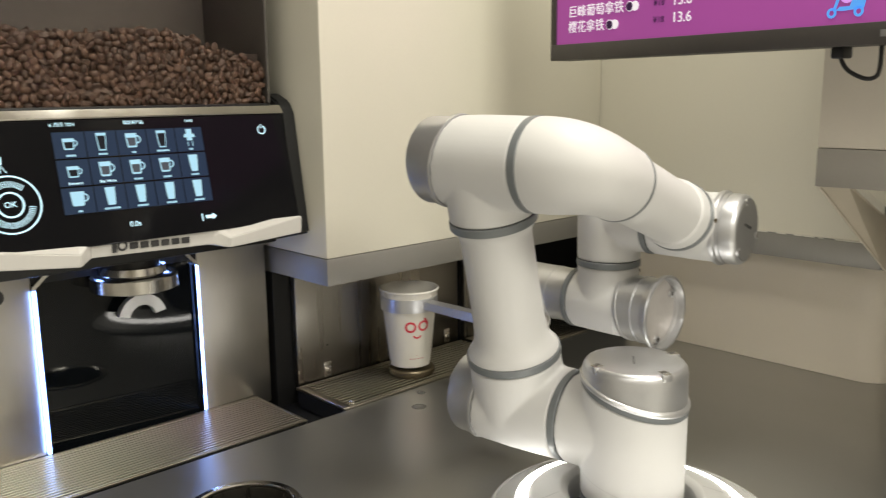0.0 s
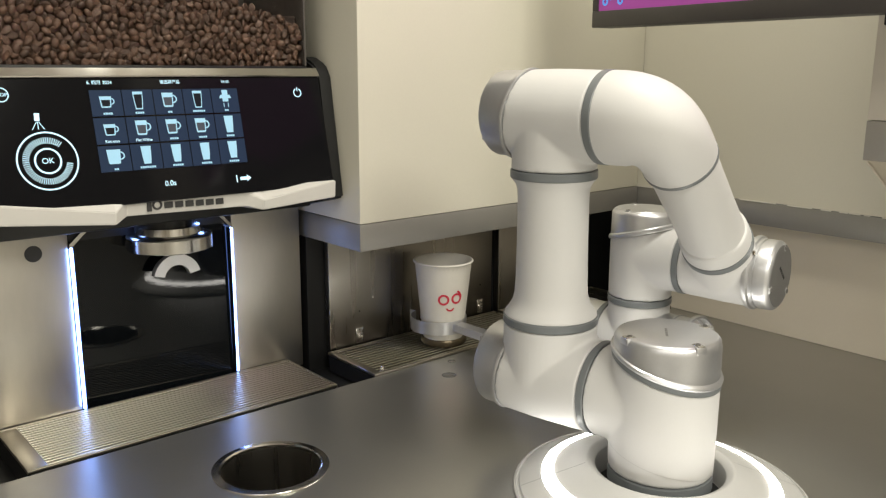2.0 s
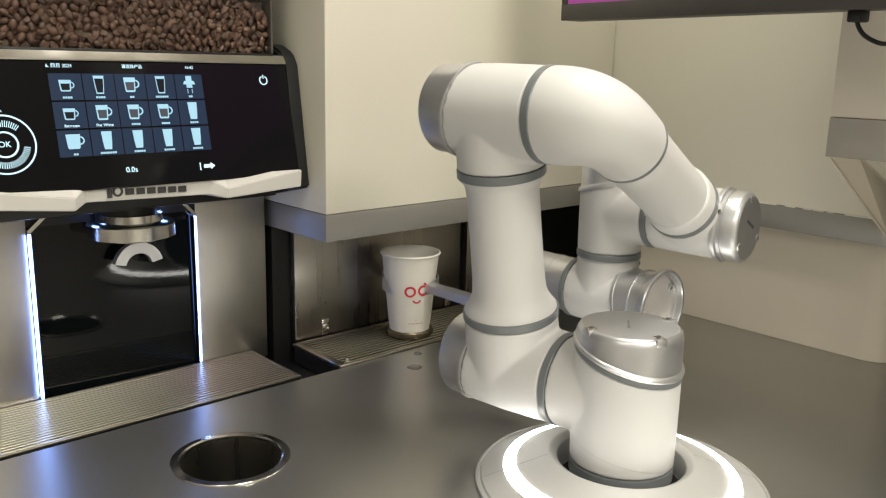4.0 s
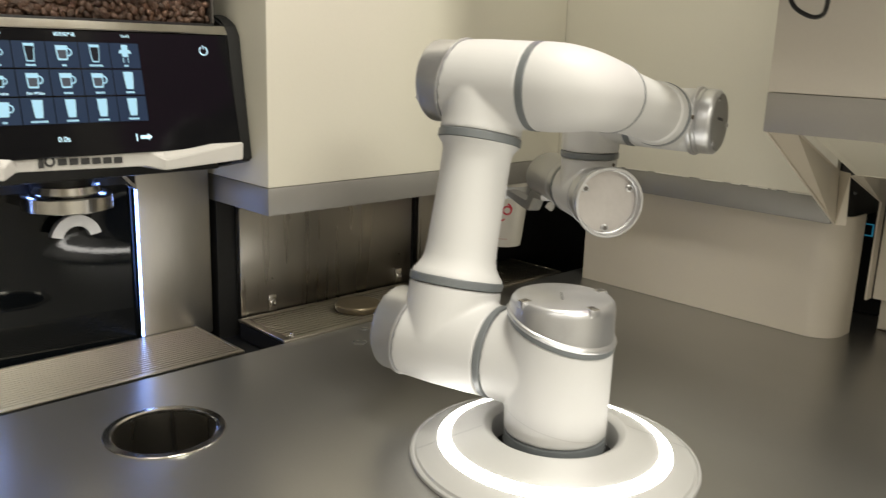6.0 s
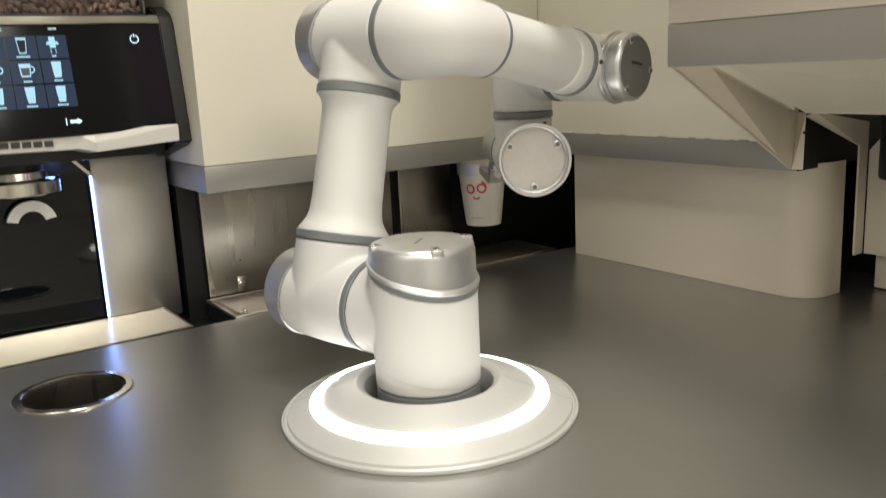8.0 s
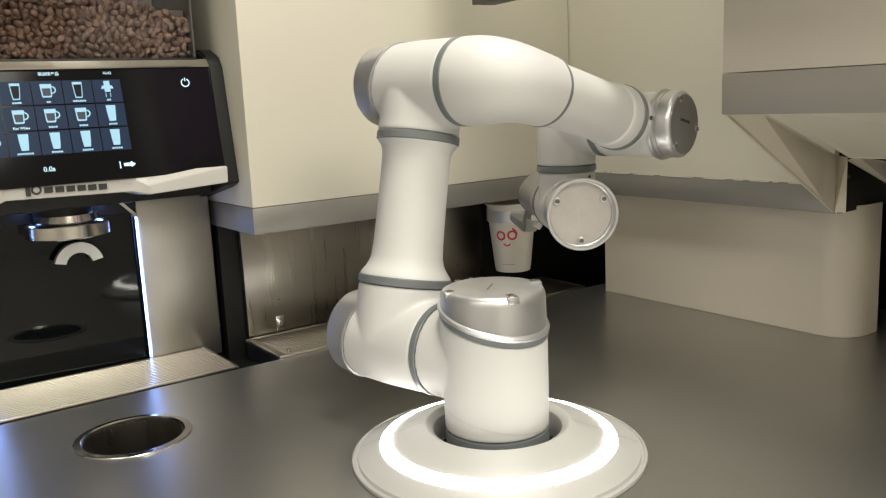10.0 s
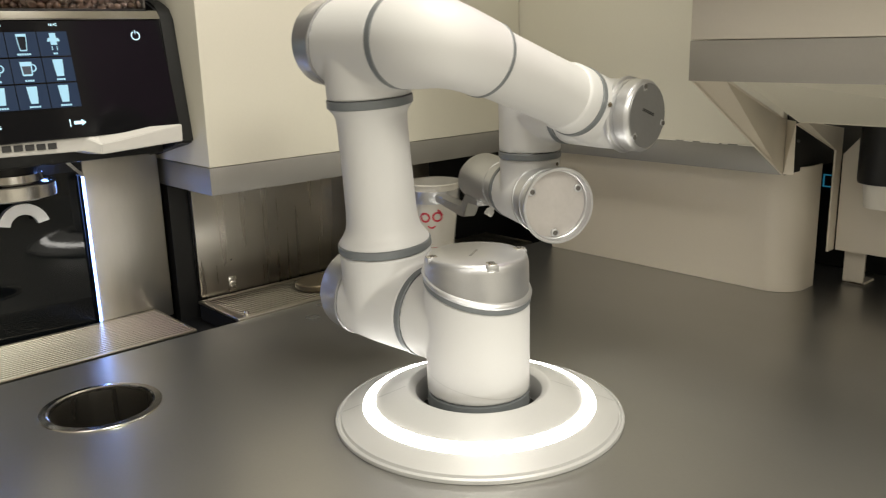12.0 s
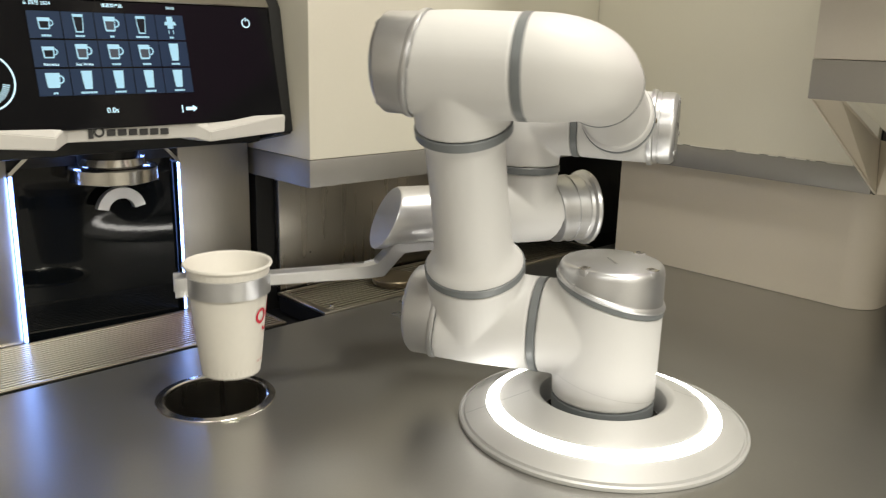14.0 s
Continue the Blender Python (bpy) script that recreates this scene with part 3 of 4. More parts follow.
def beans():
    rng = np.random.default_rng(5)
    # one bean: a half-flattened ellipsoid with a groove
    bm = B()
    bmesh.ops.create_icosphere(bm, subdivisions=2, radius=1.0)
    for v in bm.verts:
        if v.co.z > 0:
            v.co.z *= 0.35
            v.co.z -= 0.35 * math.exp(-(v.co.y / 0.22) ** 2)
    bv = np.array([v.co for v in bm.verts]) * np.array([0.0061, 0.0045, 0.0038])
    bf = np.array([[v.index for v in f.verts] for f in bm.faces])
    bm.free()
    vs, fs = [], []
    n = 0
    spots = []
    for layer, y in ((0, 0.5375), (1, 0.5425)):
        z = 1.3265
        while z < 1.42:
            x = -0.454 + rng.uniform(0, 0.004)
            while x < -0.074:
                if z < heap(x, y):
                    spots.append((x, y + rng.uniform(-0.0008, 0.0018), z + rng.uniform(-0.0022, 0.0022)))
                x += rng.uniform(0.0078, 0.0108)
            z += 0.0066
    for i in range(900):
        x, y = rng.uniform(-0.454, -0.075), rng.uniform(0.545, 0.66)
        spots.append((x, y, heap(x, y) + rng.uniform(-0.003, 0.003)))
    for p in spots:
        if p[1] < 0.545:
            face = pose(0, 0, 0, 90 if rng.random() < 0.5 else -90)
            e = pose(0, 0, 0, rng.uniform(-28, 28), rng.uniform(0, 360), rng.uniform(-28, 28)) @ face
            e = e.to_3x3()
        else:
            e = Euler(rng.uniform(0, 6.28, 3).tolist()).to_matrix()
        R = np.array(e)
        s = rng.uniform(0.88, 1.12)
        vs.append(bv @ R.T * s + np.array(p))
        fs.append(bf + n)
        n += len(bv)
    me = bpy.data.meshes.new("coffee_beans")
    me.from_pydata(np.concatenate(vs).tolist(), [], np.concatenate(fs).tolist())
    me.polygons.foreach_set("use_smooth", [True] * len(me.polygons))
    me.materials.append(BEAN)
    tagged(new("coffee_beans", me), "roasted brown coffee beans piled in the hopper", "coffee beans", kind="stuff")
    bm = B()
    box(bm, -0.454, -0.075, 0.546, 0.69, 1.3235, 1.386)
    tagged(part("bean_bed", bm, BEAN_DARK), "dark bed of coffee beans inside the hopper", "coffee beans", kind="stuff")


beans()

# ---- menu screen ----


# seconds and place of the scooter along the display
SCOOTER = [(0.0, 0.409), (0.4, 0.33), (0.8, 0.228), (1.2, 0.130), (1.6, 0.035), (3.0, 0.035), (14.0, 0.035)]


def menu_screen():
    d = Vector((-0.13, -0.99, 0)).normalized()
    lean = Matrix(((d.x, 0, d.y, 0.239), (d.y, 0, -d.x, 0.309), (0, 1, 0, 1.3743), (0, 0, 0, 1)))   # x along the screen, y up, z out of it
    t = thing("menu_screen", "wall-hung purple menu screen in a charcoal frame", "screen", lean)
    w, h = 0.64, 0.37
    bm = B()
    box(bm, 0, w, 0, h, -0.035, -0.004, 0.003)
    part("housing", bm, TV_FRAME, t)
    b = 0.013
    bm = B()
    box(bm, 0, w, 0, b * 1.6, -0.004, 0.002, 0.001)
    box(bm, 0, w, h - b, h, -0.004, 0.002, 0.001)
    box(bm, 0, b * 0.7, b * 1.6, h - b, -0.004, 0.002, 0.001)
    box(bm, w - b * 0.7, w, b * 1.6, h - b, -0.004, 0.002, 0.001)
    part("bezel", bm, TV_FRAME, t)
    bm = B()
    box(bm, b * 0.7, w - b * 0.7, b * 1.6, h - b, -0.0035, -0.001)
    scr = part("display", bm, PURPLE, t, "glowing purple display", smooth=False)
    for i, (name, price) in enumerate((("\u6a31\u82b1\u62ff\u94c1", "13.6"), ("\u5de8\u5cf0\u8461\u8404\u62ff\u94c1", "13.6"))):
        y = 0.041 + i * 0.0195
        words("menu_text", name, 0.0160, TV_WHITE, pose(0.031, y, -0.0006), scr, "LEFT")
        xe = 0.031 + 0.0160 * len(name) + 0.009
        bm = B()
        lathe(bm, [(0, 0), (0.0062, 0), (0.0062, 0.0003), (0, 0.0003)], pose(xe, y, -0.0008), 24)
        part("badge", bm, TV_WHITE, scr)
        bm = B()
        lathe(bm, [(0, 0), (0.0052, 0), (0.0052, 0.0003), (0, 0.0003)], pose(xe - 0.0002, y, -0.0004), 24)
        part("badge_fill", bm, TV_DARK, scr)
        bm = B()
        lathe(bm, [(0, 0), (0.0058, 0), (0.0058, 0.0003), (0, 0.0003)], pose(xe + 0.0085, y, -0.0006), 24)
        part("badge", bm, TV_WHITE, scr)
        words("price_text", price, 0.0165, TV_WHITE, pose(0.214, y + 0.001, -0.0006), scr)
        words("old_price_text", "\u00a518", 0.0105, TV_DARK, pose(0.181, y + 0.0005, -0.0006), scr)
    # scooter picture, drives across the display
    bm = B()
    arc_band(bm, 0.0025, 0.005, 0, 360, 0.0004, pose(-0.014, 0.001, 0), 20)
    arc_band(bm, 0.0025, 0.005, 0, 360, 0.0004, pose(0.013, 0.001, 0), 20)
    prism(bm, [(-0.016, 0.004), (-0.009, 0.004), (-0.006, 0.0065), (0.004, 0.0065), (0.006, 0.012), (0.020, 0.013), (0.018, 0.004), (0.008, 0.003), (-0.004, 0.0025)], 0.0004)
    prism(bm, [(-0.013, 0.004), (-0.010, 0.004), (-0.004, 0.021), (-0.007, 0.022)], 0.0004)
    scooter = part("scooter_picture", bm, TV_BLUE, t, "blue drawing of a scooter")
    scooter.matrix_basis = pose(SCOOTER[0][1], 0.031, -0.0007)
    bm = B()
    lathe(bm, [(0, 0), (0.0075, 0), (0.0075, 0.0004), (0, 0.0004)], pose(0.001, 0.017, 0.0002), 20)
    part("scooter_load", bm, TV_PINK, scooter)
    bm = B()
    prism(bm, [(0.010, 0.012), (0.020, 0.012), (0.021, 0.017), (0.010, 0.017)], 0.0004, pose(0, 0, 0.0003))
    part("scooter_box", bm, TV_WHITE, scooter)
    for i in range(4):
        bm = B()
        box(bm, 0.446 + i * 0.008, 0.452 + i * 0.008, 0.007, 0.0135, 0.002, 0.0024)
        part("mark_bar", bm, DARK_FACE, t)
    # plug and drooping cable
    bm = B()
    box(bm, 0.390, 0.404, -0.011, 0.0005, -0.030, -0.012, 0.002)
    part("plug", bm, BLACK, t)
    bm = B()
    pts = [(0.396, -0.006), (0.399, -0.015), (0.407, -0.024), (0.423, -0.031), (0.434, -0.029), (0.437, -0.018), (0.437, 0.002)]
    fine = []
    for i in range(len(pts) - 1):
        p0, p1, p2, p3 = pts[max(i - 1, 0)], pts[i], pts[i + 1], pts[min(i + 2, len(pts) - 1)]
        for k in range(5):
            s = k / 5
            fine.append(tuple(0.5 * (2 * b1 + (c1 - a1) * s + (2 * a1 - 5 * b1 + 4 * c1 - d1) * s * s + (3 * b1 - a1 - 3 * c1 + d1) * s ** 3) for a1, b1, c1, d1 in zip(p0, p1, p2, p3)))
    fine.append(pts[-1])
    sweep(bm, [(x, 0, y) for x, y in fine], [0.0022] * len(fine), 10, Matrix(((1, 0, 0, 0), (0, 0, 1, 0), (0, 1, 0, -0.02), (0, 0, 0, 1))))
    part("cable", bm, BLACK, t)
    return scooter


scooter_picture = menu_screen()

# ---- beige guard and dispenser ----


def guard():
    t = thing("counter_guard", "beige sheet metal guard with a rounded corner on the counter", "guard")
    r = 0.045
    bm = B()
    box(bm, 0.604, 0.607, -0.031 + r, 0.418, TOP + 0.0005, 1.084)
    part("front_sheet", bm, BEIGE, t, smooth=False)
    bm = B()
    arc = [math.pi + (math.pi / 2) * i / 16 for i in range(17)]
    pts = [(0.604 + r + r * math.cos(a), -0.031 + r + r * math.sin(a)) for a in arc] + [(0.676, -0.031), (0.676, -0.028)]
    pts += [(0.604 + r + (r - 0.003) * math.cos(a), -0.031 + r + (r - 0.003) * math.sin(a)) for a in arc[::-1]]
    prism(bm, pts, 0.1845, pose(0, 0, TOP + 0.0005))
    part("corner_sheet", bm, BEIGE, t, "rounded corner")
    bm = B()
    box(bm, 0.6072, 0.625, 0.02, 0.416, TOP + 0.0005, TOP + 0.0035)
    part("base_flange", bm, BEIGE, t)
    return t


guard()


def dispenser():
    t = thing("cup_dispenser", "beige sheet metal cup dispenser under the overhead cabinet", "dispenser")

    def plate(name, pts, material, off, label=""):
        """A thin plate through the given corners."""
        bm = B()
        o = Vector(off)
        lo = [bm.verts.new(Vector(p)) for p in pts]
        hi = [bm.verts.new(Vector(p) + o) for p in pts]
        bm.faces.new(lo)
        bm.faces.new(hi[::-1])
        for i in range(len(pts)):
            j = (i + 1) % len(pts)
            bm.faces.new((lo[i], hi[i], hi[j], lo[j]))
        return part(name, bm, material, t, label, smooth=False)
    plate("bracket", [(0.327, -0.026, 1.2206), (0.537, -0.039, 1.0873), (0.572, -0.022, 1.156), (0.374, -0.043, 1.2206)], BEIGE, (0.0, 0.003, 0), "slanted triangular bracket")
    plate("flange", [(0.537, -0.0395, 1.0873), (0.542, -0.0516, 1.0873), (0.560, -0.0415, 1.1555), (0.5725, -0.0225, 1.156)], BEIGE, (0.002, 0.001, 0))
    plate("hood_plate", [(0.537, -0.056, 1.157), (0.537, -0.45, 1.157), (0.537, -0.45, 1.2206), (0.40, -0.042, 1.2206)], CREAM, (0.003, 0, 0))
    plate("shield_arm", [(0.561, -0.0425, 1.152), (0.70, -0.047, 1.097), (0.70, -0.047, 1.135), (0.56, -0.058, 1.157)], BEIGE, (0, 0.003, 0))
    plate("shield", [(0.70, -0.049, 0.955), (0.70, -0.36, 0.955), (0.70, -0.36, 1.157), (0.70, -0.10, 1.157), (0.70, -0.049, 1.097)], BEIGE, (0.003, 0, 0))
    plate("shield_edge", [(0.68, -0.047, 0.955), (0.70, -0.047, 0.955), (0.70, -0.047, 1.097), (0.68, -0.047, 1.105)], BEIGE, (0, 0.003, 0))
    bm = B()
    box(bm, 0.722, 0.726, -0.085, -0.055, TOP + 0.001, 0.97)
    box(bm, 0.722, 0.762, -0.085, -0.055, TOP + 0.0005, TOP + 0.004)
    part("foot", bm, BEIGE, t)
    bm = B()
    lathe(bm, [(0, 0), (0.036, 0), (0.037, 0.004), (0.037, 0.12), (0, 0.12)], pose(0.655, -0.128, 1.070), 40)
    part("tube", bm, BLACK, t, "black cup tube")
    bm = B()
    lathe(bm, [(0, 0), (0.026, 0), (0.029, 0.036), (0, 0.036)], pose(0.655, -0.128, 1.036), 40)
    part("cup_bottom", bm, PAPER, t, "white paper cup hanging from the tube")
    bm = B()
    box(bm, 0.80, 1.1, -0.9, 0.40, TOP + 0.001, 1.079)
    part("machine_box", bm, BLACK, t, "dark machine behind the guard")
    bm = B()
    for e in ((0.9990, 1.0005, 0.0, 0.022), (1.0175, 1.019, 0.0, 0.022)):
        box(bm, 0.797, 0.7995, -0.003 + e[2], -0.003 + e[3], e[0] + 0.03, e[1] + 0.03)
    for y in (-0.003, 0.0175):
        box(bm, 0.797, 0.7995, y, y + 0.0015, 1.029, 1.049)
    part("status_light", bm, mat("teal_glow", (0.02, 0.16, 0.25), 0.4, emit=0.6), t, "small teal status window")
    # black sheet over the cabinet end, stands for the dark inside the opening
    bm = B()
    box(bm, 0.578, 1.1, -0.0225, -0.0203, 1.0795, 1.2206)
    part("opening_shade_plate", bm, BLACK, t, "black plate for the shade in the opening")
    screw(t, pose(0.536, -0.115, 1.207, 0, -90), 0.0026, PRINT)
    screw(t, pose(0.524, -0.062, 1.135, 90), 0.002, PRINT)


dispenser()

# ---- robot plinth ----


AXIS = (0.0161, 0.0151)


def plinth():
    t = thing("robot_plinth", "silver cone plinth with a glowing white ring", "plinth", pose(AXIS[0], AXIS[1], TOP))
    bm = B()
    lathe(bm, [(0.137, 0.0003), (0.1468, 0.0003), (0.1473, 0.0018), (0.1468, 0.0040), (0.1444, 0.0052), (0.1432, 0.0030), (0.1420, 0.0030), (0.1408, 0.0062), (0.1188, 0.0149)], seg=112)
    part("skirt", bm, PLINTH, t, "brushed silver skirt")
    bm = B()
    lathe(bm, [(0.1187, 0.0140), (0.1185, 0.0158), (0.1172, 0.0168), (0.1082, 0.0205), (0.1069, 0.0206), (0.1066, 0.0186)], seg=112)
    part("light_ring", bm, LED_WHITE, t, "glowing white light ring")
    bm = B()
    lathe(bm, [(0.1064, 0.0196), (0.0738, 0.0322), (0.0722, 0.0325), (0.0705, 0.0318), (0.0650, 0.0282), (0.0643, 0.0270), (0.0640, 0.001)], seg=112)
    part("collar", bm, PLINTH, t, "sloping silver collar")
    bm = B()
    lathe(bm, [(0, 0.001), (0.0639, 0.001)], seg=64)
    part("well", bm, BLACK, t)
    for a in (-40, 140):
        for r0, r1, z0, z1 in ((0.075, 0.106, 0.0318, 0.0199), (0.1195, 0.1400, 0.0147, 0.0066)):
            bm = B()
            q = pose(0, 0, 0, 0, 0, a)
            vs = [bm.verts.new(q @ Vector((r, y, z + 0.0003))) for r, y, z in ((r0, -0.0003, z0), (r1, -0.0003, z1), (r1, 0.0003, z1), (r0, 0.0003, z0))]
            bm.faces.new(vs)
            part("seam", bm, JOINT_GREY, t)


plinth()

# ---- robot arm ----
BASE = Matrix.Translation((AXIS[0], AXIS[1], TOP))
H, DS, L1, DE, L2, DW, D5 = 0.0951, 0.1345, 0.2797, 0.1172, 0.2647, 0.1087, 0.1071
LC, LO, LZ = 0.3515, 0.0156, -0.0367
robot = thing("robot", "white six-axis robot arm with grey joint rings and silver caps", "robot arm", BASE)


def joint_ring(parent, m, r, w, material=JOINT_GREY):
    bm = B()
    lathe(bm, [(r - 0.006, -w / 2), (r - 0.0008, -w / 2), (r, -w / 2 + 0.0008), (r, w / 2 - 0.0008), (r - 0.0008, w / 2), (r - 0.006, w / 2)], m, 64)
    return part("joint_ring", bm, material, parent, "grey joint ring")


def end_cap(parent, m, r, length, tilt, face=SILVER, turn=0.0, screws=True, groove=0.0):
    """A cap along z of m, cut off aslant where it meets its housing; screws sit in notches of the rim."""
    bm = B()
    prof = [(r - 0.004, -0.004, tilt), (r + 0.0022, -0.004, tilt), (r + 0.0028, -0.002, tilt), (r + 0.0022, 0.001, tilt), (r, 0.0025, tilt)]
    if groove:
        prof += [(r, groove - 0.0012), (r - 0.0012, groove - 0.0008), (r - 0.0012, groove + 0.0004), (r, groove + 0.0008)]
    prof += [(r - 0.0003, length - 0.0048), (r - 0.0008, length - 0.0034), (r - 0.0034, length - 0.0004), (r - 0.0042, length), (0, length)]
    lathe(bm, prof, m, 64)
    c = part("end_cap", bm, SILVER, parent, "silver end cap")
    bm = B()
    lathe(bm, [(0, length + 0.0002), (r - 0.0046, length + 0.0002), (r - 0.0052, length + 0.0008), (0, length + 0.0008)], m, 48)
    part("cap_plate", bm, face, c, "dull grey cap plate")
    if screws:
        for i in range(3):
            a = turn + 120 * i
            q = m @ pose((r - 0.0072) * math.cos(radians(a)), (r - 0.0072) * math.sin(radians(a)), length + 0.0006, 0, 0, a)
            bm = B()
            box(bm, -0.0050, 0.0034, -0.0036, 0.0036, -0.0045, 0.0006, 0.001, q)
            part("screw_seat", bm, SILVER, c)
            bm = B()
            lathe(bm, [(0, 0.0006), (0.0027, 0.0006), (0.0027, 0.0014), (0.0016, 0.0014), (0.0014, 0.0009), (0, 0.0009)], q, 16)
            part("screw", bm, SCREW_DARK, c)
    return c


def flip(m):
    return m @ pose(0, 0, 0, 180)


def link(name):
    """An unseen pivot that carries the parts of one arm link."""
    ob = new(name)
    ob.empty_display_size = 0.03
    ob.parent = robot
    return ob


def casting(name, bm, parent, label=""):
    return blend(part(name, bm, ROBOT_WHITE, parent, label))


# fixed foot
foot = link("foot")
bm = B()
lathe(bm, [(0, 0.002), (0.0490, 0.002), (0.0500, 0.0125), (0.0500, 0.0140), (0, 0.0140)], seg=64)
part("foot_flange", bm, SILVER, foot, "silver foot flange")
bm = B()
lathe(bm, [(0, 0.0142), (0.0514, 0.0142), (0.0520, 0.0150), (0.0520, 0.0278), (0.049, 0.029), (0, 0.029)], seg=64)
part("foot_ring", bm, JOINT_GREY, foot, "dark grey foot ring")

# column, turns on the foot
column = link("column")
XA = 0.0688
bm = B()
lathe(bm, [(0, 0.0295), (0.0512, 0.0295), (0.0520, 0.031), (0.0523, 0.06), (0.0525, 0.134, 0.27), (0, 0.134)], seg=64)
lathe(bm, [(0, 0.0), (0.0495, 0.0), (0.0487, XA - 0.0045), (0, XA - 0.0045)], Matrix.Translation((0, 0, H)) @ AX, 48)
casting("column_housing", bm, column, "white column housing")
joint_ring(column, Matrix.Translation((XA, 0, H)) @ AX, 0.0494, 0.0080)
# parting line that waves round the column
bm = B()
strip = []
for i in range(97):
    a = 2 * math.pi * i / 96
    z = 0.0445 + 0.0115 * math.cos(a - radians(20))
    strip.append([bm.verts.new((0.0528 * math.cos(a), 0.0528 * math.sin(a), z + d)) for d in (-0.0004, 0.0004)])
for p, q in zip(strip, strip[1:]):
    bm.faces.new((p[0], q[0], q[1], p[1]))
part("parting_line", bm, PLINTH, column, "fine parting line")
bm = B()
lathe(bm, [(0.046, 0.1345, 0.27), (0.0534, 0.1345, 0.27), (0.0534, 0.1398, 0.27), (0.046, 0.1398, 0.27)], seg=64)
part("joint_ring", bm, JOINT_GREY, column, "slanted grey seam")
bm = B()
lathe(bm, [(0.046, 0.1400, 0.27), (0.0542, 0.1400, 0.27), (0.0548, 0.1420, 0.27), (0.0540, 0.1440, 0.27), (0.0520, 0.1452, 0.26), (0.0516, 0.1620, 0.03), (0.0504, 0.1665), (0.0485, 0.1690), (0.0455, 0.1703), (0, 0.1708)], seg=64)
cap = part("end_cap", bm, SILVER, column, "silver wedge-shaped top cap")
for a in (62, 152, 242):
    q = pose(0.0448 * math.cos(radians(a)), 0.0448 * math.sin(radians(a)), 0.1683, 0, 0, a)
    bm = B()
    box(bm, -0.0068, 0.0066, -0.0062, 0.0062, -0.006, 0.0022, 0.0018, q)
    part("screw_seat", bm, SILVER, cap)
    bm = B()
    box(bm, -0.0046, 0.0062, -0.0040, 0.0040, 0.0016, 0.0028, 0.0005, q)
    part("screw_pocket", bm, STEEL_POLISHED, cap)
    bm = B()
    lathe(bm, [(0.0024, 0.0028), (0.0024, 0.0036), (0.0012, 0.0036), (0.0012, 0.0030), (0, 0.0030)], q, 14)
    part("screw", bm, SCREW_DARK, cap)
bm = B()
for i in range(5):
    box(bm, -0.012 + i * 0.0052, -0.0082 + i * 0.0052, -0.0012, 0.0012, 0.1706, 0.1711, 0, pose(0, 0.004, 0, 0, 0, -62))
part("maker_mark", bm, DARK_FACE, cap, "faint mark on the cap")

# upper arm
upper = link("upper_arm")
IN = XA + 0.0045 - DS
bm = B()
lathe(bm, [(0, IN), (0.0487, IN), (0.0497, -0.030), (0.0503, 0.0), (0.0493, 0.037, 0.15), (0, 0.037)], AX, 48)
lathe(bm, [(0, 0.0), (0.0508, 0.0), (0.0504, 0.035), (0.0502, 0.0598), (0, 0.0598)], seg=48)
casting("shoulder_housing", bm, upper, "white shoulder housing")
for x, a, r in ((-0.012, 205, 0.0009), (0.018, 190, 0.0006), (0.010, 222, 0.0007)):
    bm = B()
    lathe(bm, [(0, 0), (r, 0), (r, 0.0002), (0, 0.0002)], AX @ pose(0, 0, 0) @ Matrix.Translation((0, 0, x)) @ pose(0, 0, 0, 0, 0, a) @ Matrix.Translation((0.0503, 0, 0)) @ pose(0, 0, 0, 0, 90), 10)
    part("chip", bm, PRINT, upper, "tiny chip in the paint")
joint_ring(upper, Matrix.Translation((0, 0, 0.0650)), 0.0511, 0.0088)
bm = B()
lathe(bm, [(0.032, 0.0696), (0.0494, 0.0696), (0.0490, 0.0716), (0.0452, 0.0765), (0.0412, 0.0835), (0.0392, 0.0915), (0.0382, 0.105), (0.0374, 0.150), (0.0372, 0.195), (0.0378, 0.2050), (0.0400, 0.2105), (0.0436, 0.2145), (0.0440, 0.2156), (0.032, 0.2156)], seg=64)
part("upper_tube", bm, ROBOT_WHITE, upper, "white upper arm tube")
joint_ring(upper, Matrix.Translation((0, 0, 0.2203)), 0.0453, 0.0088)
bm = B()
lathe(bm, [(0, 0.2250), (0.0444, 0.2250), (0.0440, 0.235), (0.0450, 0.262), (0.0450, L1), (0, L1)], seg=48)
lathe(bm, [(0, -DE + 0.0608), (0.0457, -DE + 0.0608), (0.0464, -0.02), (0.0466, 0.0), (0.0458, 0.034, 0.15), (0, 0.034)], Matrix.Translation((0, 0, L1)) @ AX, 48)
casting("elbow_housing", bm, upper, "white elbow housing")
end_cap(upper, Matrix.Translation((0.0414, 0, 0)) @ AX, 0.0478, 0.0300, 0.15, DARK_FACE, 20)
end_cap(upper, Matrix.Translation((0.0379, 0, L1)) @ AX, 0.0450, 0.0298, 0.15, DARK_FACE, 50)

# forearm, starts at the elbow joint
fore = link("forearm")
joint_ring(fore, Matrix.Translation((0.0562, 0, 0)) @ AX, 0.0463, 0.0088)
bm = B()
path, radii = [], []
for i in range(33):
    s = i / 32
    p = Vector((0.0517, 0, 0)) * (1 - s) ** 3 + 3 * Vector((0.014, 0, 0)) * s * (1 - s) ** 2 + 3 * Vector((0, 0, 0.008)) * s * s * (1 - s) + Vector((0, 0, 0.0570)) * s ** 3
    path.append(p)
    radii.append(0.0458 + (0.0376 - 0.0458) * s * s * (3 - 2 * s) + 0.0005 * math.sin(math.pi * s))
sweep(bm, path, radii, 64)
part("elbow_bend", bm, ROBOT_WHITE, fore, "curved white elbow")
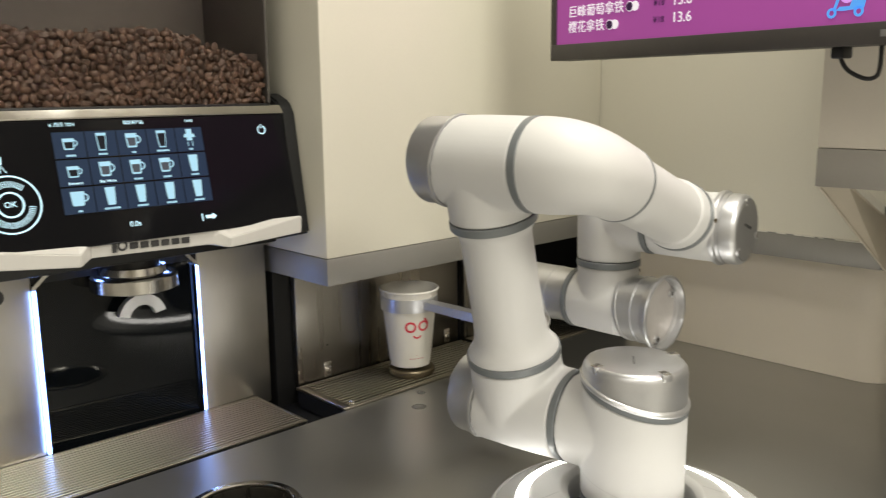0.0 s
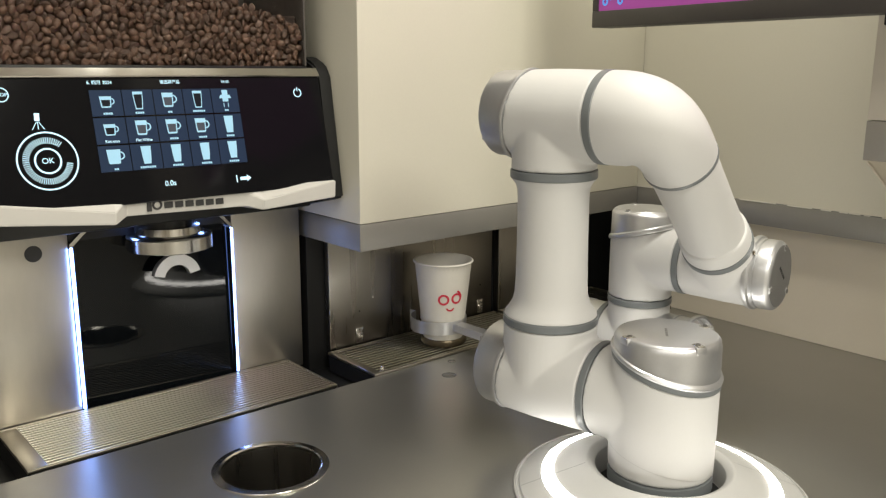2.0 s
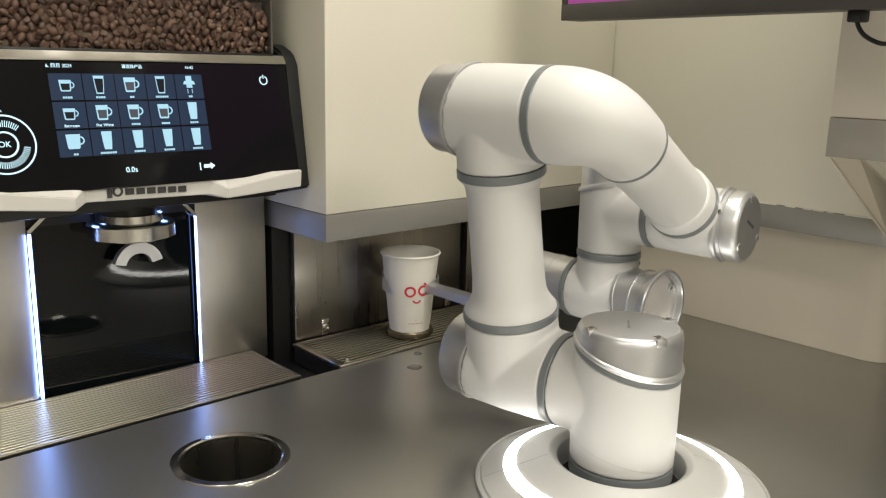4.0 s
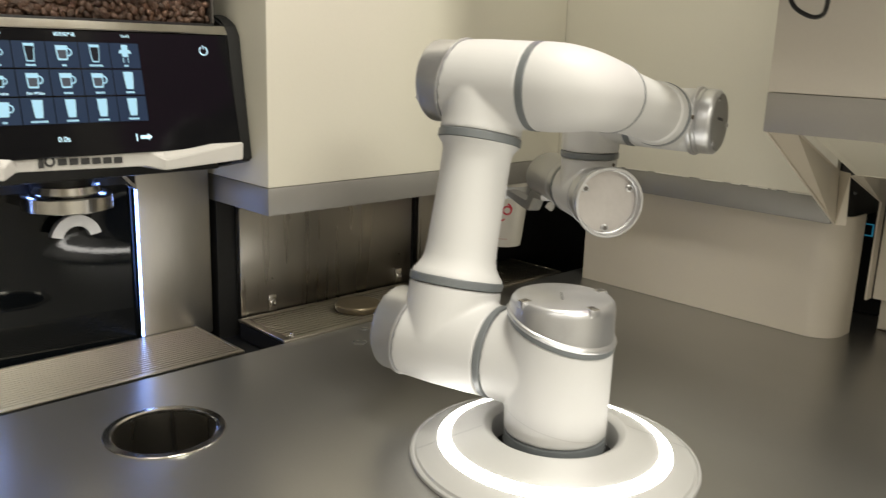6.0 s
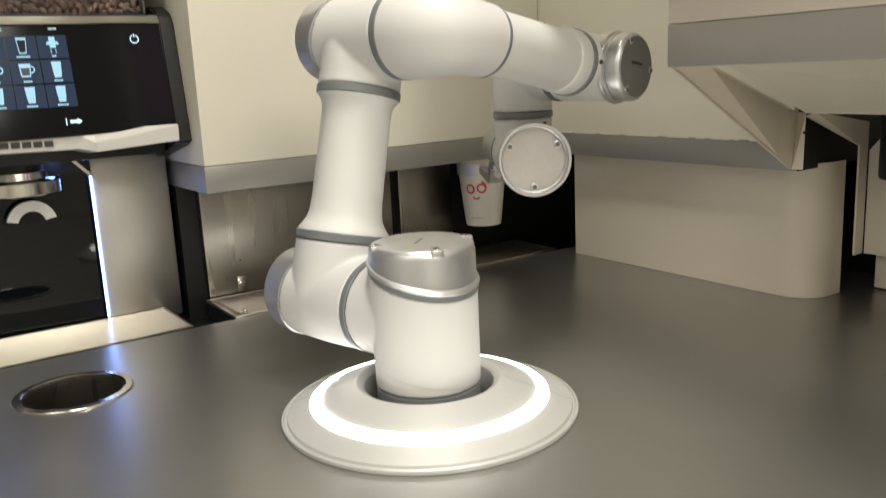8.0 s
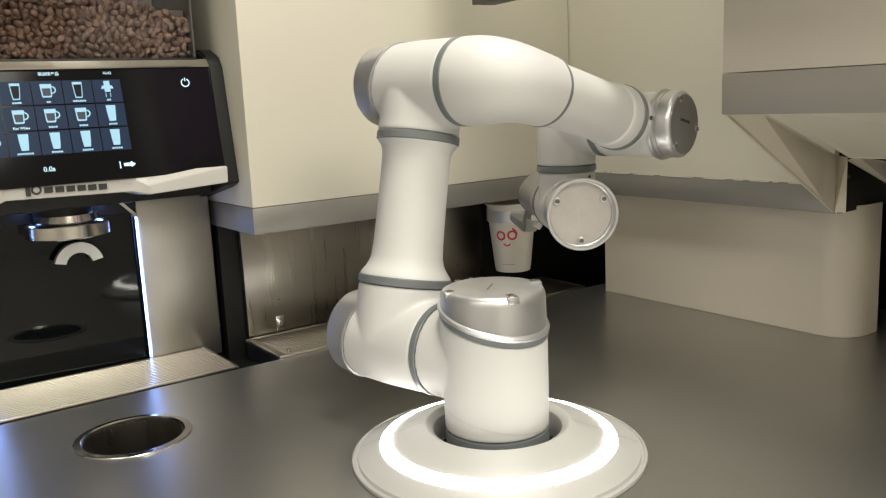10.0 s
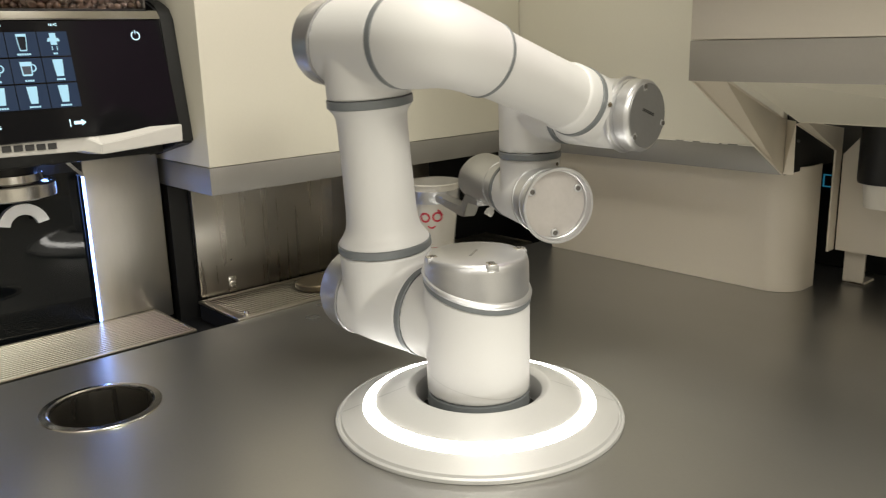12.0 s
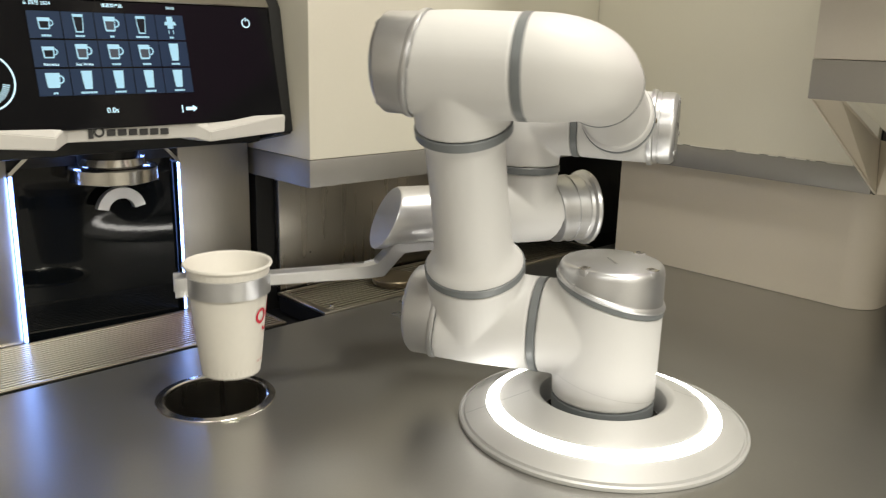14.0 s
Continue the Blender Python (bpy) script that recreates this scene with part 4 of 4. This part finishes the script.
joint_ring(fore, Matrix.Translation((0, 0, 0.0590)), 0.0380, 0.0050)
bm = B()
lathe(bm, [(0.03, 0.0604), (0.0345, 0.0604), (0.0350, 0.0625), (0.0344, 0.090), (0.0342, 0.150), (0.0346, 0.186), (0.0350, 0.1885), (0.0364, 0.1895), (0.0376, 0.1915), (0.0380, 0.2082), (0.03, 0.2082)], seg=64)
part("forearm_tube", bm, ROBOT_WHITE, fore, "white forearm tube")
joint_ring(fore, Matrix.Translation((0, 0, 0.2129)), 0.0390, 0.0085)
bm = B()
lathe(bm, [(0, 0.2176), (0.0382, 0.2176), (0.0384, 0.240), (0.0384, L2), (0, L2)], seg=48)
lathe(bm, [(0, -0.032), (0.0396, -0.032), (0.0393, 0.0), (0.0380, 0.046), (0, 0.046)], Matrix.Translation((0, 0, L2)) @ AX, 48)
casting("wrist_housing", bm, fore, "white wrist housing")
joint_ring(fore, Matrix.Translation((0.0498, 0, L2)) @ AX, 0.0386, 0.0072)
wrist_cap = end_cap(fore, flip(Matrix.Translation((-0.0345, 0, L2)) @ AX), 0.0398, 0.0246, 0.0, DARK_FACE, 60, groove=0.0075)
bm = B()
lathe(bm, [(0, 0), (0.0026, 0), (0.0026, 0.0014), (0.0014, 0.0014), (0.0012, 0.0006), (0, 0.0006)], Matrix.Translation((-0.0385, 0, 0.2215)) @ pose(0, 0, 0, 0, -90), 14)
part("screw", bm, BRASS, fore)
bm = B()
for i in range(6):
    arc_band(bm, 0.0009, 0.0019, 0, 360, 0.0003, flip(Matrix.Translation((-0.0600, 0.004, L2 - 0.010 + i * 0.004)) @ AX), 12)
part("maker_mark", bm, PRINT, fore, "small dark mark on the cap")

# first wrist module, upright
wrist_a = link("wrist_barrel")
bm = B()
lathe(bm, [(0, 0.0), (0.0379, 0.0), (0.0379, DW - 0.0538), (0, DW - 0.0538)], flip(AX), 48)
lathe(bm, [(0, -0.0500), (0.0384, -0.0500), (0.0388, 0.0), (0.0388, 0.028, -0.25), (0, 0.028)], seg=48)
casting("barrel_housing", bm, wrist_a, "white upright wrist barrel")
joint_ring(wrist_a, Matrix.Translation((0, 0, -0.0547)), 0.0391, 0.0080)
end_cap(wrist_a, Matrix.Translation((0, 0, 0.032)), 0.0386, 0.0255, -0.25, SILVER, 80)

# second wrist module, carries the tool
wrist_b = link("wrist_head")
bm = B()
lathe(bm, [(0, 0), (0.0380, 0.0), (0.0372, 0.030), (0.0380, 0.0480), (0, 0.0480)], seg=48)
lathe(bm, [(0, -0.036), (0.0386, -0.036, 0.22), (0.0386, 0.0), (0.0380, 0.0385), (0, 0.0385)], AX, 48)
casting("head_housing", bm, wrist_b, "white wrist head")
joint_ring(wrist_b, Matrix.Translation((0.0425, 0, 0)) @ AX, 0.0385, 0.0075)
bm = B()
lathe(bm, [(0, 0), (0.0022, 0), (0.0022, 0.0014), (0.0012, 0.0014), (0.0010, 0.0006), (0, 0.0006)], pose(-0.030, -0.0225, 0.0415, 0, -90, 37), 14)
part("screw", bm, BRASS, wrist_b)
bm = B()
m = flip(Matrix.Translation((-0.0401, 0, 0)) @ AX)
lathe(bm, [(0.030, -0.006, 0.15), (0.0400, -0.006, 0.15), (0.0408, -0.0055, 0.15), (0.0408, -0.0020, 0.15), (0.0400, -0.0015, 0.15), (0.0396, 0.0060, 0.08), (0.0396, 0.0150, 0.05), (0.0410, 0.0152, 0.05), (0.0410, 0.0178, 0.05), (0.0397, 0.0180, 0.05), (0.0399, 0.0340), (0.0424, 0.0352), (0.0452, 0.0368), (0.0459, 0.0405),
           (0.0450, 0.0424), (0.0424, 0.0424), (0.0414, 0.0400), (0.0408, 0.0300), (0.0400, 0.0290), (0, 0.0290)], m, 64)
disc = part("end_cap", bm, SILVER, wrist_b, "silver flanged end cap with a sunk face")
bm = B()
lathe(bm, [(0, 0.0292), (0.0398, 0.0292), (0.0398, 0.0298), (0, 0.0298)], m, 48)
part("cap_plate", bm, mat("pale_cap_plate", (0.52, 0.49, 0.47), 0.42, 0.35, vary=0.08, scale=40), disc, "pale sunk cap plate")
for a in (0, 120, 240):
    q = m @ Matrix.Translation((0.0345 * math.cos(radians(a)), 0.0345 * math.sin(radians(a)), 0.0298))
    bm = B()
    lathe(bm, [(0, 0), (0.0048, 0), (0.0048, 0.0030), (0.0040, 0.0034), (0.0032, 0.0034), (0.0030, 0.0020), (0, 0.0020)], q, 18)
    part("screw_seat", bm, SILVER, disc)
    bm = B()
    lathe(bm, [(0, 0.0021), (0.0027, 0.0021), (0.0027, 0.0036), (0.0014, 0.0036), (0.0012, 0.0026), (0, 0.0026)], q, 14)
    part("screw", bm, SCREW_DARK, disc)

# tool: silver barrel, arm and open cup ring
tool = link("cup_gripper")
bm = B()
lathe(bm, [(0, 0.0468), (0.0342, 0.0468), (0.0346, 0.049), (0.0346, 0.074), (0.0353, 0.0745), (0.0353, 0.078), (0.0346, 0.0785), (0.0346, 0.172, 0.45), (0.0334, 0.1745, 0.45), (0, 0.1745)], AX, 64)
part("tool_barrel", bm, SILVER, tool, "satin silver tool barrel with a slanted end")
bm = B()
lathe(bm, [(0, 0), (0.0040, 0), (0.0040, 0.005), (0.0055, 0.0055), (0.006, 0.007), (0.006, 0.013), (0.005, 0.0145), (0, 0.0145)], pose(0.078, 0.0190, -0.0272, -145), 20)
part("knob", bm, WHITE_LIP, tool, "small white knob")
bz = LZ - 0.0185
bm = B()
outline = [(0.120, -0.026), (0.170, -0.024), (0.189, bz + 0.009), (0.200, bz + 0.0065), (LC - 0.040, bz + 0.0065), (LC - 0.040, bz - 0.0055), (0.198, bz - 0.0065), (0.182, bz - 0.006), (0.160, -0.0345), (0.120, -0.0345)]
prism(bm, outline, 0.020, Matrix(((1, 0, 0, 0), (0, 0, -1, LO + 0.010), (0, 1, 0, 0), (0, 0, 0, 1))))
bmesh.ops.bevel(bm, geom=bm.edges[:], offset=0.0012, segments=2, affect="EDGES")
part("arm", bm, SILVER, tool, "bent flat silver arm")
bm = B()
arc_band(bm, 0.0418, 0.0438, -165, 165, 0.020, pose(LC, LO, bz - 0.010, 0, 0, 180 + 0), 48)
for s in (-1, 1):
    a = radians(15 * s)
    q = Matrix.Translation((LC + 0.0428 * math.cos(a), LO + 0.0428 * math.sin(a), bz))
    box(bm, 0, 0.013, -0.001, 0.001, -0.010, 0.010, 0.0004, q)
part("cup_ring", bm, SILVER, tool, "open silver ring that holds the cup")

# ---- paper cup ----
CUP_H, RIM_R = 0.1205, 0.0463


def paper_cup():
    t = thing("paper_cup", "white embossed paper cup with a red smiling print", "cup")
    h = CUP_H
    bm = B()
    seg, rows = 160, 64

    def rad(z):
        return 0.0306 + (0.0434 - 0.0306) * (z / h)
    prof = [(0.0288, 0.0035), (0.0295, 0.0), (0.0306, 0.0)]
    lathe(bm, [(0, 0.004), (0.0285, 0.0040)] + prof, seg=seg)
    rings = []
    for k in range(rows + 1):
        z = (h - 0.003) * k / rows
        ring = []
        for i in range(seg):
            a = 2 * math.pi * i / seg
            e = 0.0
            if 0.006 < z < h - 0.008:
                e = 0.0005 * (1 if (i + 2 * k) % 4 < 2 else -1)
            ring.append(bm.verts.new(((rad(z) + e) * math.cos(a), (rad(z) + e) * math.sin(a), z)))
        rings.append(ring)
    for a, b in zip(rings, rings[1:]):
        for i in range(seg):
            j = (i + 1) % seg
            bm.faces.new((a[i], a[j], b[j], b[i]))
    lathe(bm, [(0.0430, h - 0.0035), (0.0455, h - 0.0032), (RIM_R, h - 0.0015), (0.0455, h + 0.0005), (0.0435, h), (0.0420, h - 0.002), (0.0285, 0.006), (0, 0.006)], seg=seg)
    part("cup_wall", bm, PAPER, t)
    # print: two rings, a brow and a smile, bent round the wall
    bm = B()

    def put(r0, r1, a0, a1, cx, cz, n=28):
        pts = []
        for i in range(n + 1):
            a = radians(a0 + (a1 - a0) * i / n)
            row = []
            for r in (r0, r1):
                dx, dz = cx + r * math.cos(a), cz + r * math.sin(a)
                rr = rad(dz) + 0.0008
                th = dx / rad(cz)
                row.append(bm.verts.new((rr * math.cos(th), rr * math.sin(th), dz)))
            pts.append(row)
        for p, q in zip(pts, pts[1:]):
            bm.faces.new((p[0], q[0], q[1], p[1]))
    put(0.0054, 0.0086, 0, 360, -0.0104, 0.0662)
    put(0.0054, 0.0086, 0, 360, 0.0098, 0.0674)
    put(0.0156, 0.0186, 14, 58, 0.0010, 0.0647, 12)
    put(0.0046, 0.0072, 200, 340, 0.0, 0.0547, 14)
    part("print", bm, RED, t, "red smiling print")
    bm = B()
    put(0.0, 0.0006, 0, 360, 0.0, 0.02, 6)
    for x in (-0.009, -0.003, 0.003, 0.009):
        for a in range(1):
            th0, th1 = (x - 0.0026) / 0.033, (x + 0.0026) / 0.033
            vs = []
            for th, z in ((th0, 0.0145), (th1, 0.0145), (th1, 0.0155), (th0, 0.0155)):
                rr = rad(z) + 0.0008
                vs.append(bm.verts.new((rr * math.cos(th), rr * math.sin(th), z)))
            bm.faces.new(vs)
    part("small_print", bm, mat("faded_red_print", (0.55, 0.22, 0.20), 0.5), t)
    return t


cup = paper_cup()

# ---- movement ----
# seconds; degrees of turn, shoulder, forearm and wrist
JOINTS = [
    (0.0, 97.8, -14.5, -18.7, 6.6), (0.2, 97.4, -12.8, -20.6, 6.4), (0.5, 98.6, -9.5, -29.4, 6.9), (1.0, 99.6, -0.9, -42.2, 7.1),
    (3.5, 99.6, -0.9, -42.2, 7.1), (4.3, 97.8, -14.2, -18.7, 8.0), (5.3, 102.3, 13.3, -9.1, 46.2),
    (6.0, 102.3, 13.4, -9.2, 45.2), (6.5, 102.1, 13.5, -9.5, 44.0), (7.0, 101.9, 13.5, -9.7, 43.2), (9.2, 101.6, 13.0, -9.6, 42.1), (11.5, 100.1, 5.2, -21.3, 42.2),
    (12.0, 91.5, -4.3, -19.1, 25.1), (12.2, 87.8, -9.9, -17.3, 12.1), (12.5, 81.9, -15.1, -16.0, -11.1), (13.0, 75.2, -22.4, -14.5, -24.6),
    (13.5, 84.6, -22.1, -14.8, -29.9), (13.7, 99.3, -22.3, -14.6, -33.2), (14.0, 118.5, -20.6, -15.3, -39.4),
]
REST = (0.1544, 0.5125, 0.9145)


def joints(t):
    """Joint angles at t, eased from row to row without overshoot."""
    rows = JOINTS
    i = max(0, min(len(rows) - 2, sum(1 for r in rows if r[0] <= t) - 1))
    a, b = rows[i], rows[i + 1]
    d = b[0] - a[0]
    s = (t - a[0]) / d
    out = []
    for k in range(1, 5):
        m = (b[k] - a[k]) / d

        def slope(j):
            if j <= 0 or j >= len(rows) - 1:
                return m
            l = (rows[j][k] - rows[j - 1][k]) / (rows[j][0] - rows[j - 1][0])
            r = (rows[j + 1][k] - rows[j][k]) / (rows[j + 1][0] - rows[j][0])
            return 0.0 if l * r <= 0 else 2 * l * r / (l + r)
        m0, m1 = slope(i) * d, slope(i + 1) * d
        out.append(a[k] * (2 * s ** 3 - 3 * s * s + 1) + m0 * (s ** 3 - 2 * s * s + s) + b[k] * (3 * s * s - 2 * s ** 3) + m1 * (s ** 3 - s * s))
    return out


def arm_poses(t):
    """Poses of the links in the robot's space."""
    q1, q2, q3, q5 = joints(t)
    turn = pose(0, 0, 0, 0, 0, q1)
    s = turn @ pose(DS, 0, H, q2)
    e = s @ Matrix.Translation((-DE, 0, L1))
    f = Matrix.Translation(e.translation) @ turn @ pose(0, 0, 0, 90 - q3)
    w = f @ Matrix.Translation((DW, 0, L2))
    w5 = Matrix.Translation(w.translation) @ turn
    head = w5 @ pose(0, 0, -D5, 0, 0, -q5)
    return turn, s, f, w5, head


def motions():
    steps = [i / 10 for i in range(141)]
    poses = [(t, arm_poses(t)) for t in steps]
    for ob, k in ((column, 0), (upper, 1), (fore, 2), (wrist_a, 3), (wrist_b, 4), (tool, 4)):
        walk(ob, [(t, p[k]) for t, p in poses])
    rows = []
    for t, p in poses:
        m = BASE @ p[4] @ pose(LC, LO, LZ - CUP_H + 0.003, 0, 0, 155.8)
        if m.translation.z < REST[2]:
            m = pose(*REST, 0, 0, 246.3)
        rows.append((t, m))
    walk(cup, rows)
    walk(scooter_picture, [(t, pose(x, 0.031, -0.0007)) for t, x in SCOOTER])


motions()
